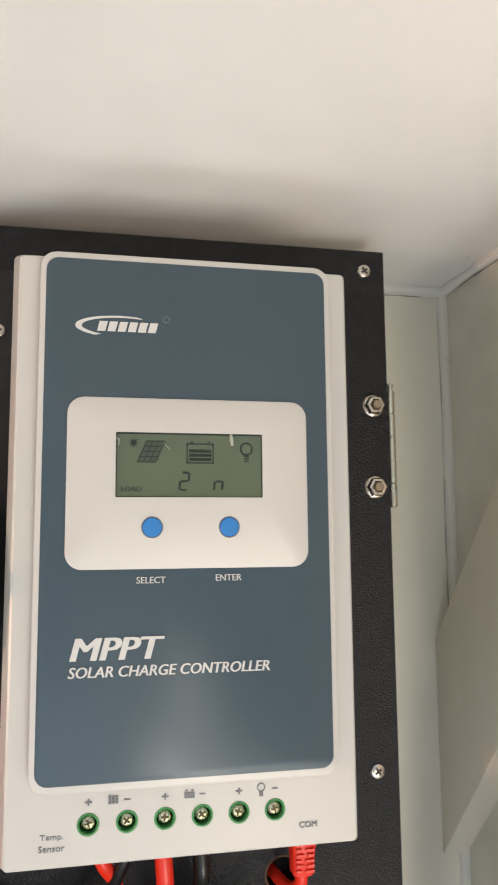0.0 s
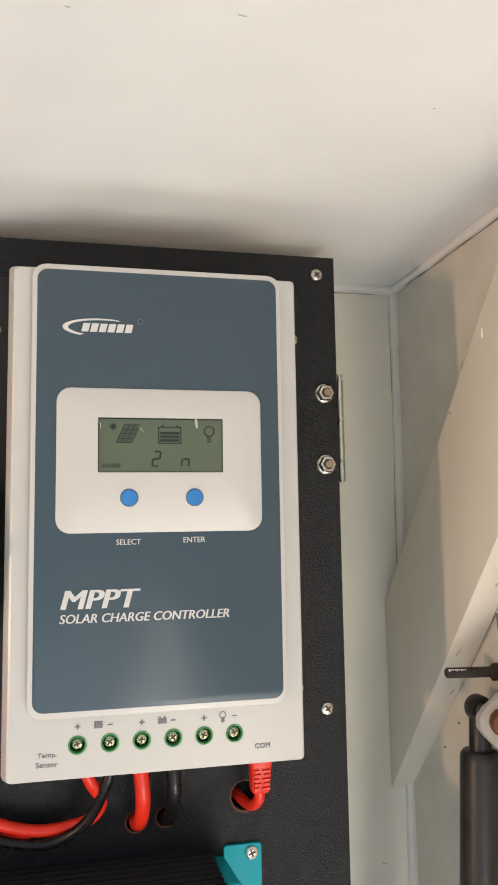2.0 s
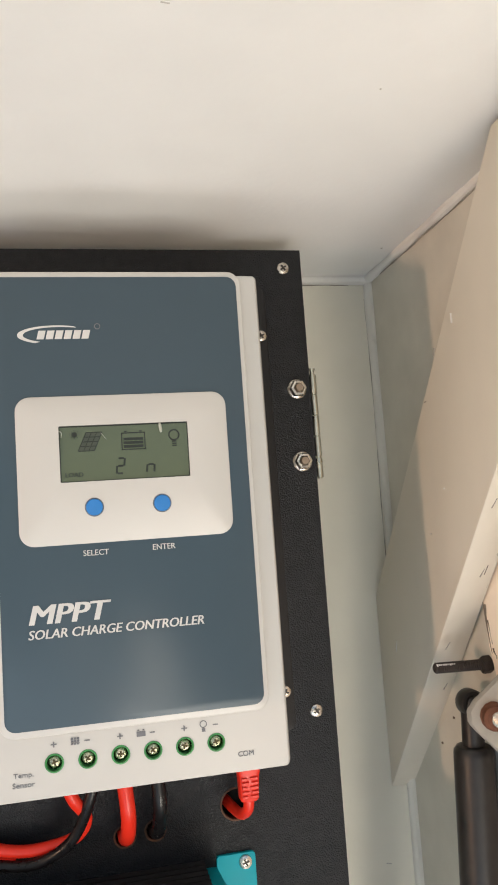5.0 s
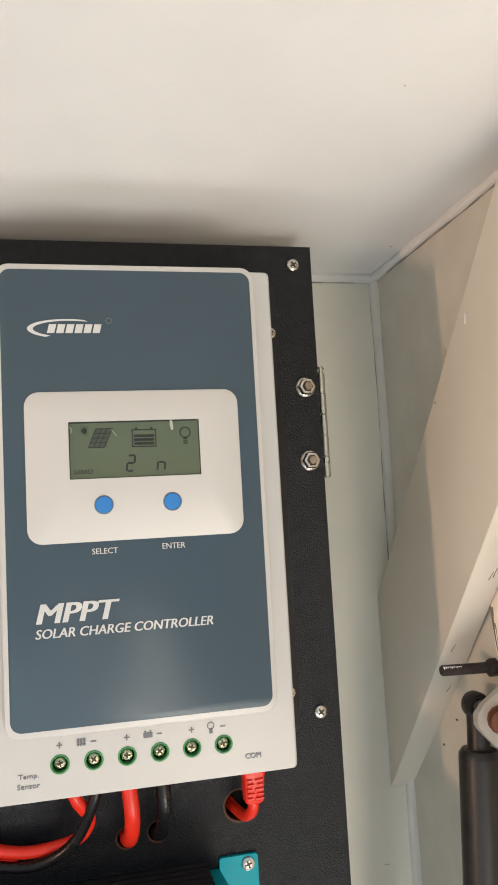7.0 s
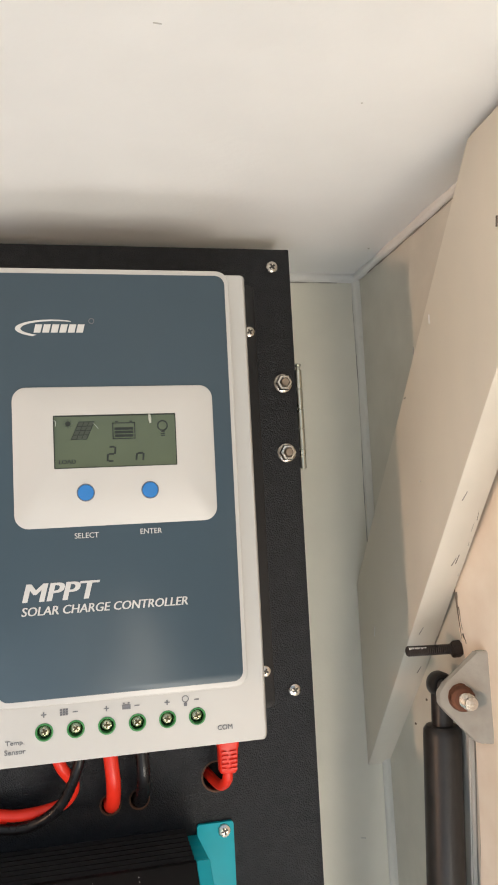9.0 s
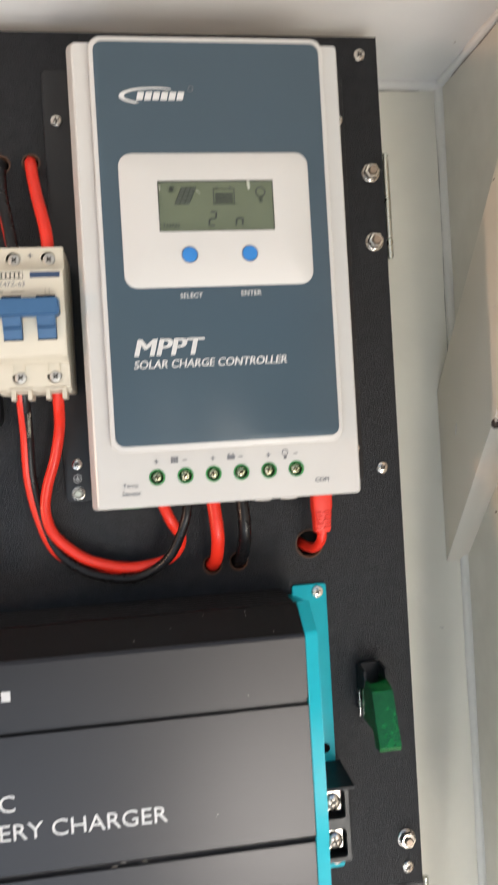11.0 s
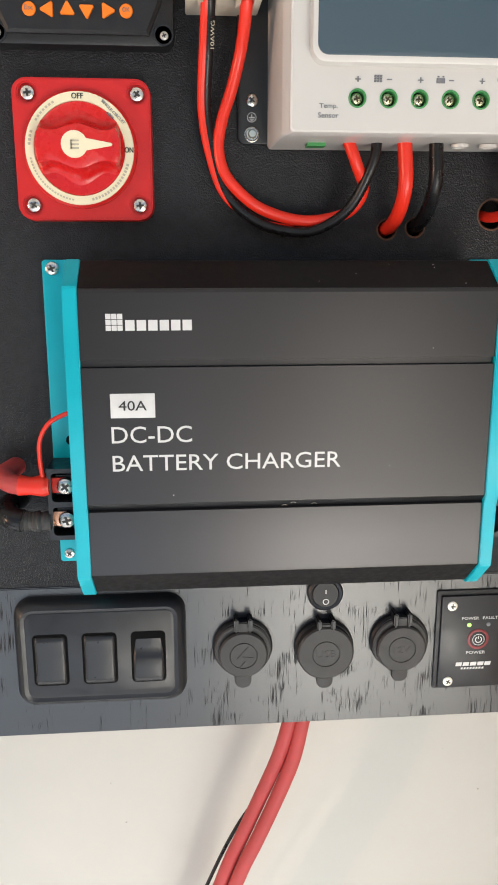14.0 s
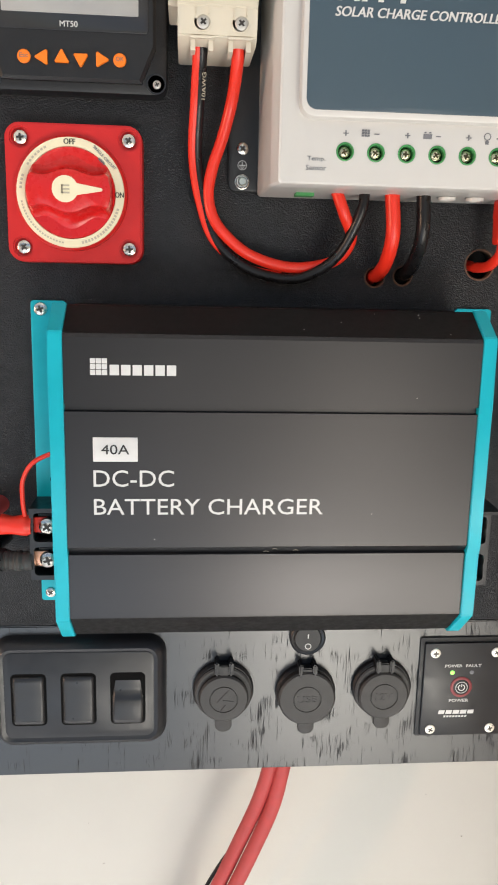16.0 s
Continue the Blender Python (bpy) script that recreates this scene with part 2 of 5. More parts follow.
def black_wood():
    """Glossy black stain on open grained timber: upright pores, matt inside."""
    m = bpy.data.materials.new("black stained open grain wood")
    m.use_nodes = True
    nt = m.node_tree
    p = nt.nodes["Principled BSDF"]
    tc = nt.nodes.new("ShaderNodeTexCoord")
    mp = nt.nodes.new("ShaderNodeMapping")
    mp.inputs["Scale"].default_value = (1, 1, 0.045)
    link(nt, tc.outputs["Object"], mp.inputs["Vector"])
    n1 = nt.nodes.new("ShaderNodeTexNoise")
    n1.inputs["Scale"].default_value, n1.inputs["Detail"].default_value, n1.inputs["Roughness"].default_value = 1150, 5, 0.68
    n2 = nt.nodes.new("ShaderNodeTexNoise")
    n2.inputs["Scale"].default_value, n2.inputs["Detail"].default_value = 55, 2
    link(nt, mp.outputs[0], n1.inputs["Vector"])
    link(nt, tc.outputs["Object"], n2.inputs["Vector"])
    add = nt.nodes.new("ShaderNodeMath")
    add.operation = "MULTIPLY_ADD"
    add.inputs[1].default_value = 0.55
    link(nt, n2.outputs["Fac"], add.inputs[0])
    link(nt, n1.outputs["Fac"], add.inputs[2])
    # the planed left end has fewer open pores than the rest
    xyz = nt.nodes.new("ShaderNodeSeparateXYZ")
    link(nt, tc.outputs["Object"], xyz.inputs[0])
    planed = nt.nodes.new("ShaderNodeMapRange")
    planed.inputs["From Min"].default_value, planed.inputs["From Max"].default_value = -0.14, 0.12
    planed.inputs["To Min"].default_value, planed.inputs["To Max"].default_value = 0.035, 0.0
    link(nt, xyz.outputs["X"], planed.inputs["Value"])
    both = nt.nodes.new("ShaderNodeMath")
    link(nt, add.outputs[0], both.inputs[0])
    link(nt, planed.outputs[0], both.inputs[1])
    r = nt.nodes.new("ShaderNodeMapRange")
    r.inputs["From Min"].default_value, r.inputs["From Max"].default_value = 0.555, 0.685
    link(nt, both.outputs[0], r.inputs["Value"])
    mix = nt.nodes.new("ShaderNodeMix")
    mix.data_type = "RGBA"
    mix.inputs["A"].default_value, mix.inputs["B"].default_value = (0.010, 0.010, 0.011, 1), (0.025, 0.0275, 0.031, 1)
    link(nt, r.outputs[0], mix.inputs["Factor"])
    link(nt, mix.outputs["Result"], p.inputs["Base Color"])
    rr = nt.nodes.new("ShaderNodeMapRange")
    rr.inputs["To Min"].default_value, rr.inputs["To Max"].default_value = 0.75, 0.31
    link(nt, r.outputs[0], rr.inputs["Value"])
    link(nt, rr.outputs[0], p.inputs["Roughness"])
    sp = nt.nodes.new("ShaderNodeMapRange")
    sp.inputs["To Min"].default_value, sp.inputs["To Max"].default_value = 0.15, 0.68
    link(nt, r.outputs[0], sp.inputs["Value"])
    link(nt, sp.outputs[0], p.inputs["Specular IOR Level"])
    bn = nt.nodes.new("ShaderNodeBump")
    bn.inputs["Strength"].default_value, bn.inputs["Distance"].default_value = 0.7, 0.0006
    link(nt, r.outputs[0], bn.inputs["Height"])
    link(nt, bn.outputs[0], p.inputs["Normal"])
    return m


WOOD = black_wood()


# ---- shape helpers: fronts face -y, x to the right, z up ----
def thing(name, at, label, category, group=""):
    ob = new(name)
    ob.empty_display_size = 0.02
    ob.location = at
    return tagged(ob, label, category, group)


def part(name, bm, material, parent=None, label="", bevel_angle=0.6):
    bmesh.ops.recalc_face_normals(bm, faces=bm.faces)
    me = bpy.data.meshes.new(name)
    bm.to_mesh(me)
    bm.free()
    me.materials.append(material)
    me.shade_smooth()
    me.set_sharp_from_angle(angle=bevel_angle)
    ob = new(name, me)
    if parent is not None:
        ob.parent = parent
        ob.matrix_parent_inverse = Matrix.Translation(-Vector(parent.location))
    if label:
        ob["label"] = label
    return ob


def solid(name, bm, material, label, category="", kind="structure"):
    ob = part(name, bm, material)
    return tagged(ob, label, category, "", kind)


def box(bm, x0, x1, y0, y1, z0, z1):
    v = [bm.verts.new((x, y, z)) for x in (x0, x1) for y in (y0, y1) for z in (z0, z1)]
    for f in ((0, 1, 3, 2), (4, 6, 7, 5), (0, 4, 5, 1), (2, 3, 7, 6), (0, 2, 6, 4), (1, 5, 7, 3)):
        bm.faces.new([v[i] for i in f])
    return bm


def rrect(x0, x1, z0, z1, r, n=5):
    """Outline of a rounded rectangle, anticlockwise."""
    r = max(1e-5, min(r, (x1 - x0) / 2 - 1e-6, (z1 - z0) / 2 - 1e-6))
    pts = []
    for cx, cz, a in ((x1 - r, z1 - r, 0), (x0 + r, z1 - r, 90), (x0 + r, z0 + r, 180), (x1 - r, z0 + r, 270)):
        for i in range(n + 1):
            t = radians(a + 90 * i / n)
            pts.append((cx + r * math.cos(t), cz + r * math.sin(t)))
    return pts


def loft(bm, rings, cap=True):
    """Skin through rings of (x, y, z), all of one length."""
    rows = [[bm.verts.new(p) for p in ring] for ring in rings]
    n = len(rows[0])
    for a, b in zip(rows, rows[1:]):
        for i in range(n):
            bm.faces.new((a[i], a[(i + 1) % n], b[(i + 1) % n], b[i]))
    if cap:
        bm.faces.new(rows[0])
        bm.faces.new(rows[-1])
    return bm


def plate(bm, x0, x1, z0, z1, back, front, r=0.001, c=0.0004, n=5):
    """A rounded plate from y = back to y = front with an eased front edge."""
    s = -1 if front < back else 1
    rings = []
    for y, i in ((back, 0.0), (front - s * c, 0.0), (front - s * c * 0.3, c * 0.3), (front, c)):
        rings.append([(x, y, z) for x, z in rrect(x0 + i, x1 - i, z0 + i, z1 - i, max(r - i, 1e-4), n)])
    return loft(bm, rings)


def prism(bm, pts, back, front):
    return loft(bm, [[(x, back, z) for x, z in pts], [(x, front, z) for x, z in pts]])


def along_x(bm, pts, x0, x1):
    """A profile of (y, z) drawn along x."""
    return loft(bm, [[(x0, y, z) for y, z in pts], [(x1, y, z) for y, z in pts]])


def lathe(bm, profile, at, axis=(0, -1, 0), n=24, caps=True):
    """Revolve (radius, height) about an axis through at."""
    q = Vector((0, 0, 1)).rotation_difference(Vector(axis))
    rings = []
    for r, h in profile:
        rings.append([Vector(at) + q @ Vector((r * math.cos(2 * math.pi * i / n), r * math.sin(2 * math.pi * i / n), h)) for i in range(n)])
    return loft(bm, rings, caps)


def curve_points(pts, steps=8):
    """A smooth line through points (Catmull-Rom)."""
    p = [Vector(q) for q in pts]
    p = [p[0] * 2 - p[1]] + p + [p[-1] * 2 - p[-2]]
    out = []
    for a, b, c, d in zip(p, p[1:], p[2:], p[3:]):
        for i in range(steps):
            t = i / steps
            out.append(0.5 * (2 * b + (c - a) * t + (2 * a - 5 * b + 4 * c - d) * t * t + (3 * b - a - 3 * c + d) * t ** 3))
    return out + [p[-2]]


def tube(bm, pts, r, n=12, steps=8):
    line = curve_points(pts, steps)
    up = Vector((0.3, 0.9, 0.1)).normalized()
    rings = []
    for i, q in enumerate(line):
        t = (line[min(i + 1, len(line) - 1)] - line[max(i - 1, 0)]).normalized()
        up = (up - t * up.dot(t)).normalized()
        side = t.cross(up)
        rad = r(i / (len(line) - 1)) if callable(r) else r
        rings.append([q + rad * (math.cos(2 * math.pi * k / n) * up + math.sin(2 * math.pi * k / n) * side) for k in range(n)])
    return loft(bm, rings)


def holed(bm, outline, holes, back, front):
    """A flat sheet with round holes right through it. holes: (x, z, radius), or loops of points."""
    loops = [outline] + [[(x + r * math.cos(2 * math.pi * k / 20), z + r * math.sin(2 * math.pi * k / 20)) for k in range(20)] for x, z, r in (h for h in holes if len(h) == 3)] + [h for h in holes if len(h) > 3]
    sides = []
    for y in (back, front):
        edges, rows = [], []
        for loop in loops:
            vs = [bm.verts.new((x, y, z)) for x, z in loop]
            edges += [bm.edges.new((a, b)) for a, b in zip(vs, vs[1:] + vs[:1])]
            rows.append(vs)
        bmesh.ops.triangle_fill(bm, use_beauty=True, edges=edges, normal=(0, -1, 0))
        sides.append(rows)
    for a, b in zip(*sides):
        n = len(a)
        for i in range(n):
            bm.faces.new((a[i], a[(i + 1) % n], b[(i + 1) % n], b[i]))
    return bm


def lettering(name, body, x0, x1, z0, z1, y, material, parent, slant=0.0, bold=0.0, turn=0.0, label=""):
    """Writing with the built-in font, fitted into a box on a front that faces -y. turn: degrees about its middle."""
    cu = bpy.data.curves.new(name, "FONT")
    cu.body, cu.shear, cu.resolution_u = body, slant, 3
    tmp = new(name + "_tmp", cu)
    deps = bpy.context.evaluated_depsgraph_get()
    me = bpy.data.meshes.new_from_object(tmp.evaluated_get(deps))
    bpy.data.objects.remove(tmp)
    co = np.array([v.co[:] for v in me.vertices])
    lo, hi = co.min(0), co.max(0)
    a, ca, sa = radians(turn), math.cos(radians(turn)), math.sin(radians(turn))
    w, h = x1 - x0, z1 - z0
    for v in me.vertices:
        u = (v.co[0] - lo[0]) / (hi[0] - lo[0]) * w - w / 2
        q = (v.co[1] - lo[1]) / (hi[1] - lo[1]) * h - h / 2
        v.co = ((x0 + x1) / 2 + u * ca - q * sa, y, (z0 + z1) / 2 + u * sa + q * ca)
    bm = bmesh.new()
    steps = (0,) if bold == 0 else (0, -1, 1)
    for k, s in enumerate(steps):
        start = len(bm.verts)
        bm.from_mesh(me)
        bm.verts.ensure_lookup_table()
        for v in bm.verts[start:]:
            v.co += Vector((s * bold * ca, -0.00003 * k, s * bold * sa))
    bpy.data.meshes.remove(me)
    ext = bmesh.ops.extrude_face_region(bm, geom=bm.faces[:])
    for v in [g for g in ext["geom"] if isinstance(g, bmesh.types.BMVert)]:
        v.co.y += 0.00025
    return part(name, bm, material, parent, label)


def bars(name, rects, y, material, parent, slant=0.0, label=""):
    """Plain bars in place of writing."""
    bm = bmesh.new()
    for x0, x1, z0, z1 in rects:
        s = slant * (z1 - z0)
        prism(bm, [(x0, z0), (x1, z0), (x1 + s, z1), (x0 + s, z1)], y + 0.0002, y)
    return part(name, bm, material, parent, label)


def screw(x, y, z, r, parent, material=None, turn=20, name="screw", proud=0.45):
    """A domed cross-head screw whose seat is at y."""
    bm = bmesh.new()
    lathe(bm, [(r, 0), (r, r * 0.12), (r * 0.92, r * 0.28 * proud / 0.45), (r * 0.7, r * proud * 0.85), (r * 0.35, r * proud), (0.0002, r * proud)], (x, y, z), n=20)
    head = part(name, bm, material or STEEL, parent)
    # raised bars draw the cross recess, its shade put into their colour
    bm = bmesh.new()
    a = radians(turn)
    for k in (0, 1):
        c, s = math.cos(a + k * math.pi / 2), math.sin(a + k * math.pi / 2)
        l, w = r * 0.52, r * 0.15
        pts = [(x + u * l * c - v * w * s, z + u * l * s + v * w * c) for u, v in ((-1, -1), (1, -1), (1, 1), (-1, 1))]
        prism(bm, pts, y - r * proud * 0.5, y - r * proud - 0.00012 - 0.00005 * k)
    part("cross_slot", bm, PLATEDSHADE if material is BRASS else SLOTSHADE, head)
    return head


def flange_nut(x, z, parent):
    bm = bmesh.new()
    lathe(bm, [(0.0056, 0), (0.0056, 0.0006), (0.0050, 0.0012), (0.0040, 0.0014)], (x, 0, z), n=28)
    nut = part("nut", bm, STEEL, parent)
    bm = bmesh.new()
    lathe(bm, [(0.0050, 0.0010), (0.0050, 0.0038), (0.0045, 0.0046), (0.0032, 0.0047), (0.0026, 0.0036)], (x, 0, z), n=6)
    part("hexagon", bm, STEEL, nut)
    bm = bmesh.new()
    lathe(bm, [(0.0024, 0.003), (0.0024, 0.0060), (0.0020, 0.0066), (0.0002, 0.0066)], (x, 0, z), n=16)
    part("bolt_end", bm, BOLTEND, nut)


# ---- the place: a small fitted compartment, open on the camera's side ----
CEIL_Z, BACK_Y, RIGHT_X = 1.3626, 0.085, 0.2207
bm = bmesh.new()
box(bm, -1.16, 0.30, -0.62, 0.16, CEIL_Z, CEIL_Z + 0.05)
ceiling = solid("ceiling", bm, CEIL, "smooth white painted ceiling with small scuffs", "ceiling")
bm = bmesh.new()
box(bm, -1.16, RIGHT_X + 0.06, BACK_Y, BACK_Y + 0.05, 0.735, CEIL_Z - 0.001)
back_wall = solid("wall_back", bm, WALL, "pale grey painted wall behind the hinged board", "wall")
# back wall carried on down; the light's difference is put into its colour
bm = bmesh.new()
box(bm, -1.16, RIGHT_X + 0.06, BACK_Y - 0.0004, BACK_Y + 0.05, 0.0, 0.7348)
lower_wall = solid("wall_lower", bm, DARKCREAM, "lower part of the back wall, base colour darkened", "wall")
bm = bmesh.new()
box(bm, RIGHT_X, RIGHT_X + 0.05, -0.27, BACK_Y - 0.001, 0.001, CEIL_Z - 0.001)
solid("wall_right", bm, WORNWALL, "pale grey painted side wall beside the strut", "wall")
# unseen; closes the left, ends short so that the warm lamp gets past
bm = bmesh.new()
box(bm, -1.10, -1.06, -0.40, BACK_Y - 0.001, 0.001, CEIL_Z - 0.001)
solid("wall_left", bm, WALL, "pale grey painted side wall", "wall")
# unseen floor, kept pale so that sunlight bounces up to the ceiling
bm = bmesh.new()
box(bm, -1.16, 0.30, -0.60, 0.16, -0.04, 0.0)
solid("floor", bm, FLOOR, "unseen compartment floor, pale to bounce sunlight up", "floor")
# unseen ground, kept dark to dim its reflection in the black fronts
bm = bmesh.new()
box(bm, -60, 60, -60, 60, -0.60, -0.45)
solid("ground", bm, EARTH, "dark unseen ground outside the open hatch", "ground")

# filler beads where ceiling and walls meet
bm = bmesh.new()
tube(bm, [(-1.05, BACK_Y - 0.001, CEIL_Z - 0.001), (-0.3, BACK_Y - 0.0012, CEIL_Z - 0.0012), (0.06, BACK_Y - 0.001, CEIL_Z - 0.001), (0.19, BACK_Y - 0.0016, CEIL_Z - 0.0014), (RIGHT_X - 0.002, BACK_Y - 0.002, CEIL_Z - 0.002)], 0.0040, 10, 6)
solid("trim", bm, CAULK, "white filler bead along ceiling and back wall", "trim")
bm = bmesh.new()
tube(bm, [(RIGHT_X - 0.002, BACK_Y - 0.002, CEIL_Z - 0.002), (RIGHT_X - 0.0014, 0.03, CEIL_Z - 0.0013), (RIGHT_X - 0.0016, -0.03, CEIL_Z - 0.0014), (RIGHT_X - 0.001, -0.1, CEIL_Z - 0.001), (RIGHT_X - 0.001, -0.26, CEIL_Z - 0.001)],
     lambda u: 0.0029 + 0.0004 * math.sin(26 * u), 10, 8)
solid("trim", bm, CAULK, "uneven filler bead along ceiling and side wall", "trim")
bm = bmesh.new()
tube(bm, [(RIGHT_X - 0.0015, BACK_Y - 0.0015, CEIL_Z - 0.003), (RIGHT_X - 0.001, BACK_Y - 0.001, 1.25), (RIGHT_X - 0.0016, BACK_Y - 0.0016, 1.1), (RIGHT_X - 0.001, BACK_Y - 0.001, 0.9), (RIGHT_X - 0.001, BACK_Y - 0.001, 0.74)],
     lambda u: 0.0036 + 0.0003 * math.sin(30 * u), 10, 6)
corner_bead = solid("trim", bm, CAULKGREY, "grey painted filler bead in the wall corner", "trim")


# dark joint lines beside the beads: shade in the joints, put in as tubes
def joint_shade(pts, r, host):
    bm = bmesh.new()
    tube(bm, pts, lambda u: r * (0.65 + 0.35 * math.sin(41 * u)), 6, 10)
    part("joint_shade", bm, GROUT, host)


joint_shade([(-0.2, BACK_Y - 0.0002, CEIL_Z - 0.0052), (0.08, BACK_Y - 0.0002, CEIL_Z - 0.0049), (0.15, BACK_Y - 0.0002, CEIL_Z - 0.0056), (0.205, BACK_Y - 0.0002, CEIL_Z - 0.0053)], 0.0004, corner_bead)
joint_shade([(RIGHT_X - 0.0048, BACK_Y - 0.0002, 1.347), (RIGHT_X - 0.0044, BACK_Y - 0.0002, 1.26), (RIGHT_X - 0.0052, BACK_Y - 0.0002, 1.20), (RIGHT_X - 0.0049, BACK_Y - 0.0002, 1.12)], 0.00035, corner_bead)
joint_shade([(RIGHT_X - 0.0002, 0.064, CEIL_Z - 0.0042), (RIGHT_X - 0.0002, 0.03, CEIL_Z - 0.0046), (RIGHT_X - 0.0002, -0.02, CEIL_Z - 0.0044), (RIGHT_X - 0.0002, -0.07, CEIL_Z - 0.0042), (RIGHT_X - 0.0002, -0.10, CEIL_Z - 0.0042)], 0.0006, corner_bead)


# the sloping timber brace in the corner
def brace_x(y):
    return 0.2055 + (y - BACK_Y) * 0.0437


brace = thing("corner_brace", (0.208, BACK_Y, 1.08), "grey painted sloping timber brace from back wall to ceiling", "brace")
bm = bmesh.new()
yz = [(BACK_Y - 0.0005, 1.0152), (-0.2440, 1.3598), (-0.1293, 1.3598), (BACK_Y - 0.0005, 1.1400)]
loft(bm, [[(brace_x(y), y, z) for y, z in yz], [(brace_x(y) + 0.0185, y, z) for y, z in yz]])
bmesh.ops.bevel(bm, geom=bm.edges[:], offset=0.0009, segments=2, affect="EDGES", profile=0.5)
part("board", bm, BRACE, brace)


def scuff(pts, r, material, parent):
    bm = bmesh.new()
    tube(bm, pts, r, 6, 3)
    part("scuff", bm, material, parent)


MARKS = ((-0.150, 1.310, -0.0008, 0.0045, 0.0006, GRIME), (0.052, 1.108, -0.003, 0.007, 0.00035, CAULK), (-0.073, 1.287, 0.0, 0.005, 0.0006, CAULK),
         (-0.045, 1.2055, 0.0, 0.0008, 0.0007, CAULK), (-0.022, 1.1818, 0.0, 0.0007, 0.0005, CAULK), (-0.030, 1.254, -0.002, 0.0003, 0.0003, GROUT), (-0.048, 1.276, -0.001, 0.004, 0.0003, GROUT), (0.060, 1.135, 0.0, 0.0006, 0.0003, CAULK))
for y, z, dy, dz, r, m in MARKS:
    scuff([(brace_x(y) - 0.0001, y, z), (brace_x(y + dy) - 0.0001, y + dy, z + dz)], r, m, brace)
rng_b = random.Random(9)
for u, v in ((0.30, 0.3), (0.42, 0.6), (0.52, 0.25), (0.22, 0.7)):
    y0, z0 = BACK_Y - 0.3285 * u, 1.0152 + 0.3446 * u
    x0 = brace_x(y0) + 0.0185 * v
    scuff([(x0, y0 - 0.0002, z0 - 0.0002), (x0 + 0.001, y0 - 0.0042, z0 + 0.0043)], 0.0004, GROUT, brace)

for k in range(7):
    u = 0.36 + 0.022 * k + rng_b.uniform(-0.004, 0.004)
    y0, z0 = BACK_Y - 0.3285 * u, 1.0152 + 0.3446 * u
    x0 = brace_x(y0) + 0.0185 * rng_b.uniform(0.45, 0.96)
    d = rng_b.uniform(0.001, 0.005)
    scuff([(x0, y0 - 0.0002, z0 - 0.0001), (x0 + rng_b.uniform(-0.001, 0.001), y0 - 0.0002 - d, z0 - 0.0001 + d * 1.07)], rng_b.uniform(0.00015, 0.0004), rng_b.choice((GROUT, GRIME)), brace)

# paint specks and small marks
def speck(x, y, z, dx, dy, dz, r, host, material=GROUT):
    bm = bmesh.new()
    tube(bm, [(x, y, z), (x + dx, y + dy, z + dz)], r, 6, 2)
    part("speck", bm, material, host)


for x, y, d, r in ((0.047, -0.190, 0.003, 0.0003), (0.138, -0.1485, 0.0004, 0.0004), (-0.009, -0.183, 0.0015, 0.0003), (0.207, 0.026, 0.0008, 0.0005)):
    speck(x, y, CEIL_Z, d, 0.0004, 0, r, ceiling, SPECK)
for x, z, d, r in ((0.141, 0.617, 0.0002, 0.0007), (-0.135, 0.605, 0.0012, 0.0004), (-0.145, 0.640, 0.0002, 0.0003), (0.110, 0.655, 0.0003, 0.0003)):
    speck(x, BACK_Y - 0.0004, z, d, 0, 0.0006, r, lower_wall)
speck(0.1975, BACK_Y, 0.968, 0.0035, 0, -0.0006, 0.0003, back_wall, SPECK)

# batten along the side wall
batten = thing("wall_batten", (0.215, -0.06, 0.6), "cream painted upright batten with stains on the side wall", "batten")
bm = bmesh.new()
x0, x1 = RIGHT_X - 0.004, RIGHT_X - 0.0003
loft(bm, [[(x0, y, z), (x0, y + 0.0135, z), (x1, y + 0.0135, z), (x1, y, z)] for y, z in ((-0.049, 1.085), (-0.036, 0.97), (0.006, 0.60))])
bmesh.ops.bevel(bm, geom=bm.edges[:], offset=0.0008, segments=2, affect="EDGES")
part("strip", bm, DARKCREAM, batten)
bm = bmesh.new()
tube(bm, [(RIGHT_X - 0.0009, -0.0505, 1.060), (RIGHT_X - 0.0006, -0.0475, 1.035), (RIGHT_X - 0.0010, -0.0455, 1.010), (RIGHT_X - 0.0005, -0.0415, 0.985), (RIGHT_X - 0.0010, -0.0385, 0.955), (RIGHT_X - 0.0006, -0.0310, 0.90)], 0.0005, 8, 10)
part("stain", bm, GRIME, batten, "dark stained gap beside the batten")

# peach painted panel on the side wall below the brace, with a ragged stained edge
bm = bmesh.new()
edge = [(-0.0325, 0.60), (-0.0330, 0.90), (-0.0390, 0.955), (-0.0420, 0.985), (-0.0460, 1.010), (-0.0480, 1.035), (-0.0500, 1.090), (-0.0400, 1.1220), (-0.0370, 1.1480)]
panel = edge + [(-0.0500, 1.1640), (-0.225, 1.351), (-0.268, 1.351), (-0.268, 0.60)]
loft(bm, [[(x, y, z) for y, z in panel] for x in (RIGHT_X - 0.0001, RIGHT_X - 0.0016)])
side_panel = solid("wall_panel", bm, PEACH, "worn peach painted panel on the side wall", "wall")
# dirt packed in the crack where the brace meets the panel
rng = random.Random(5)
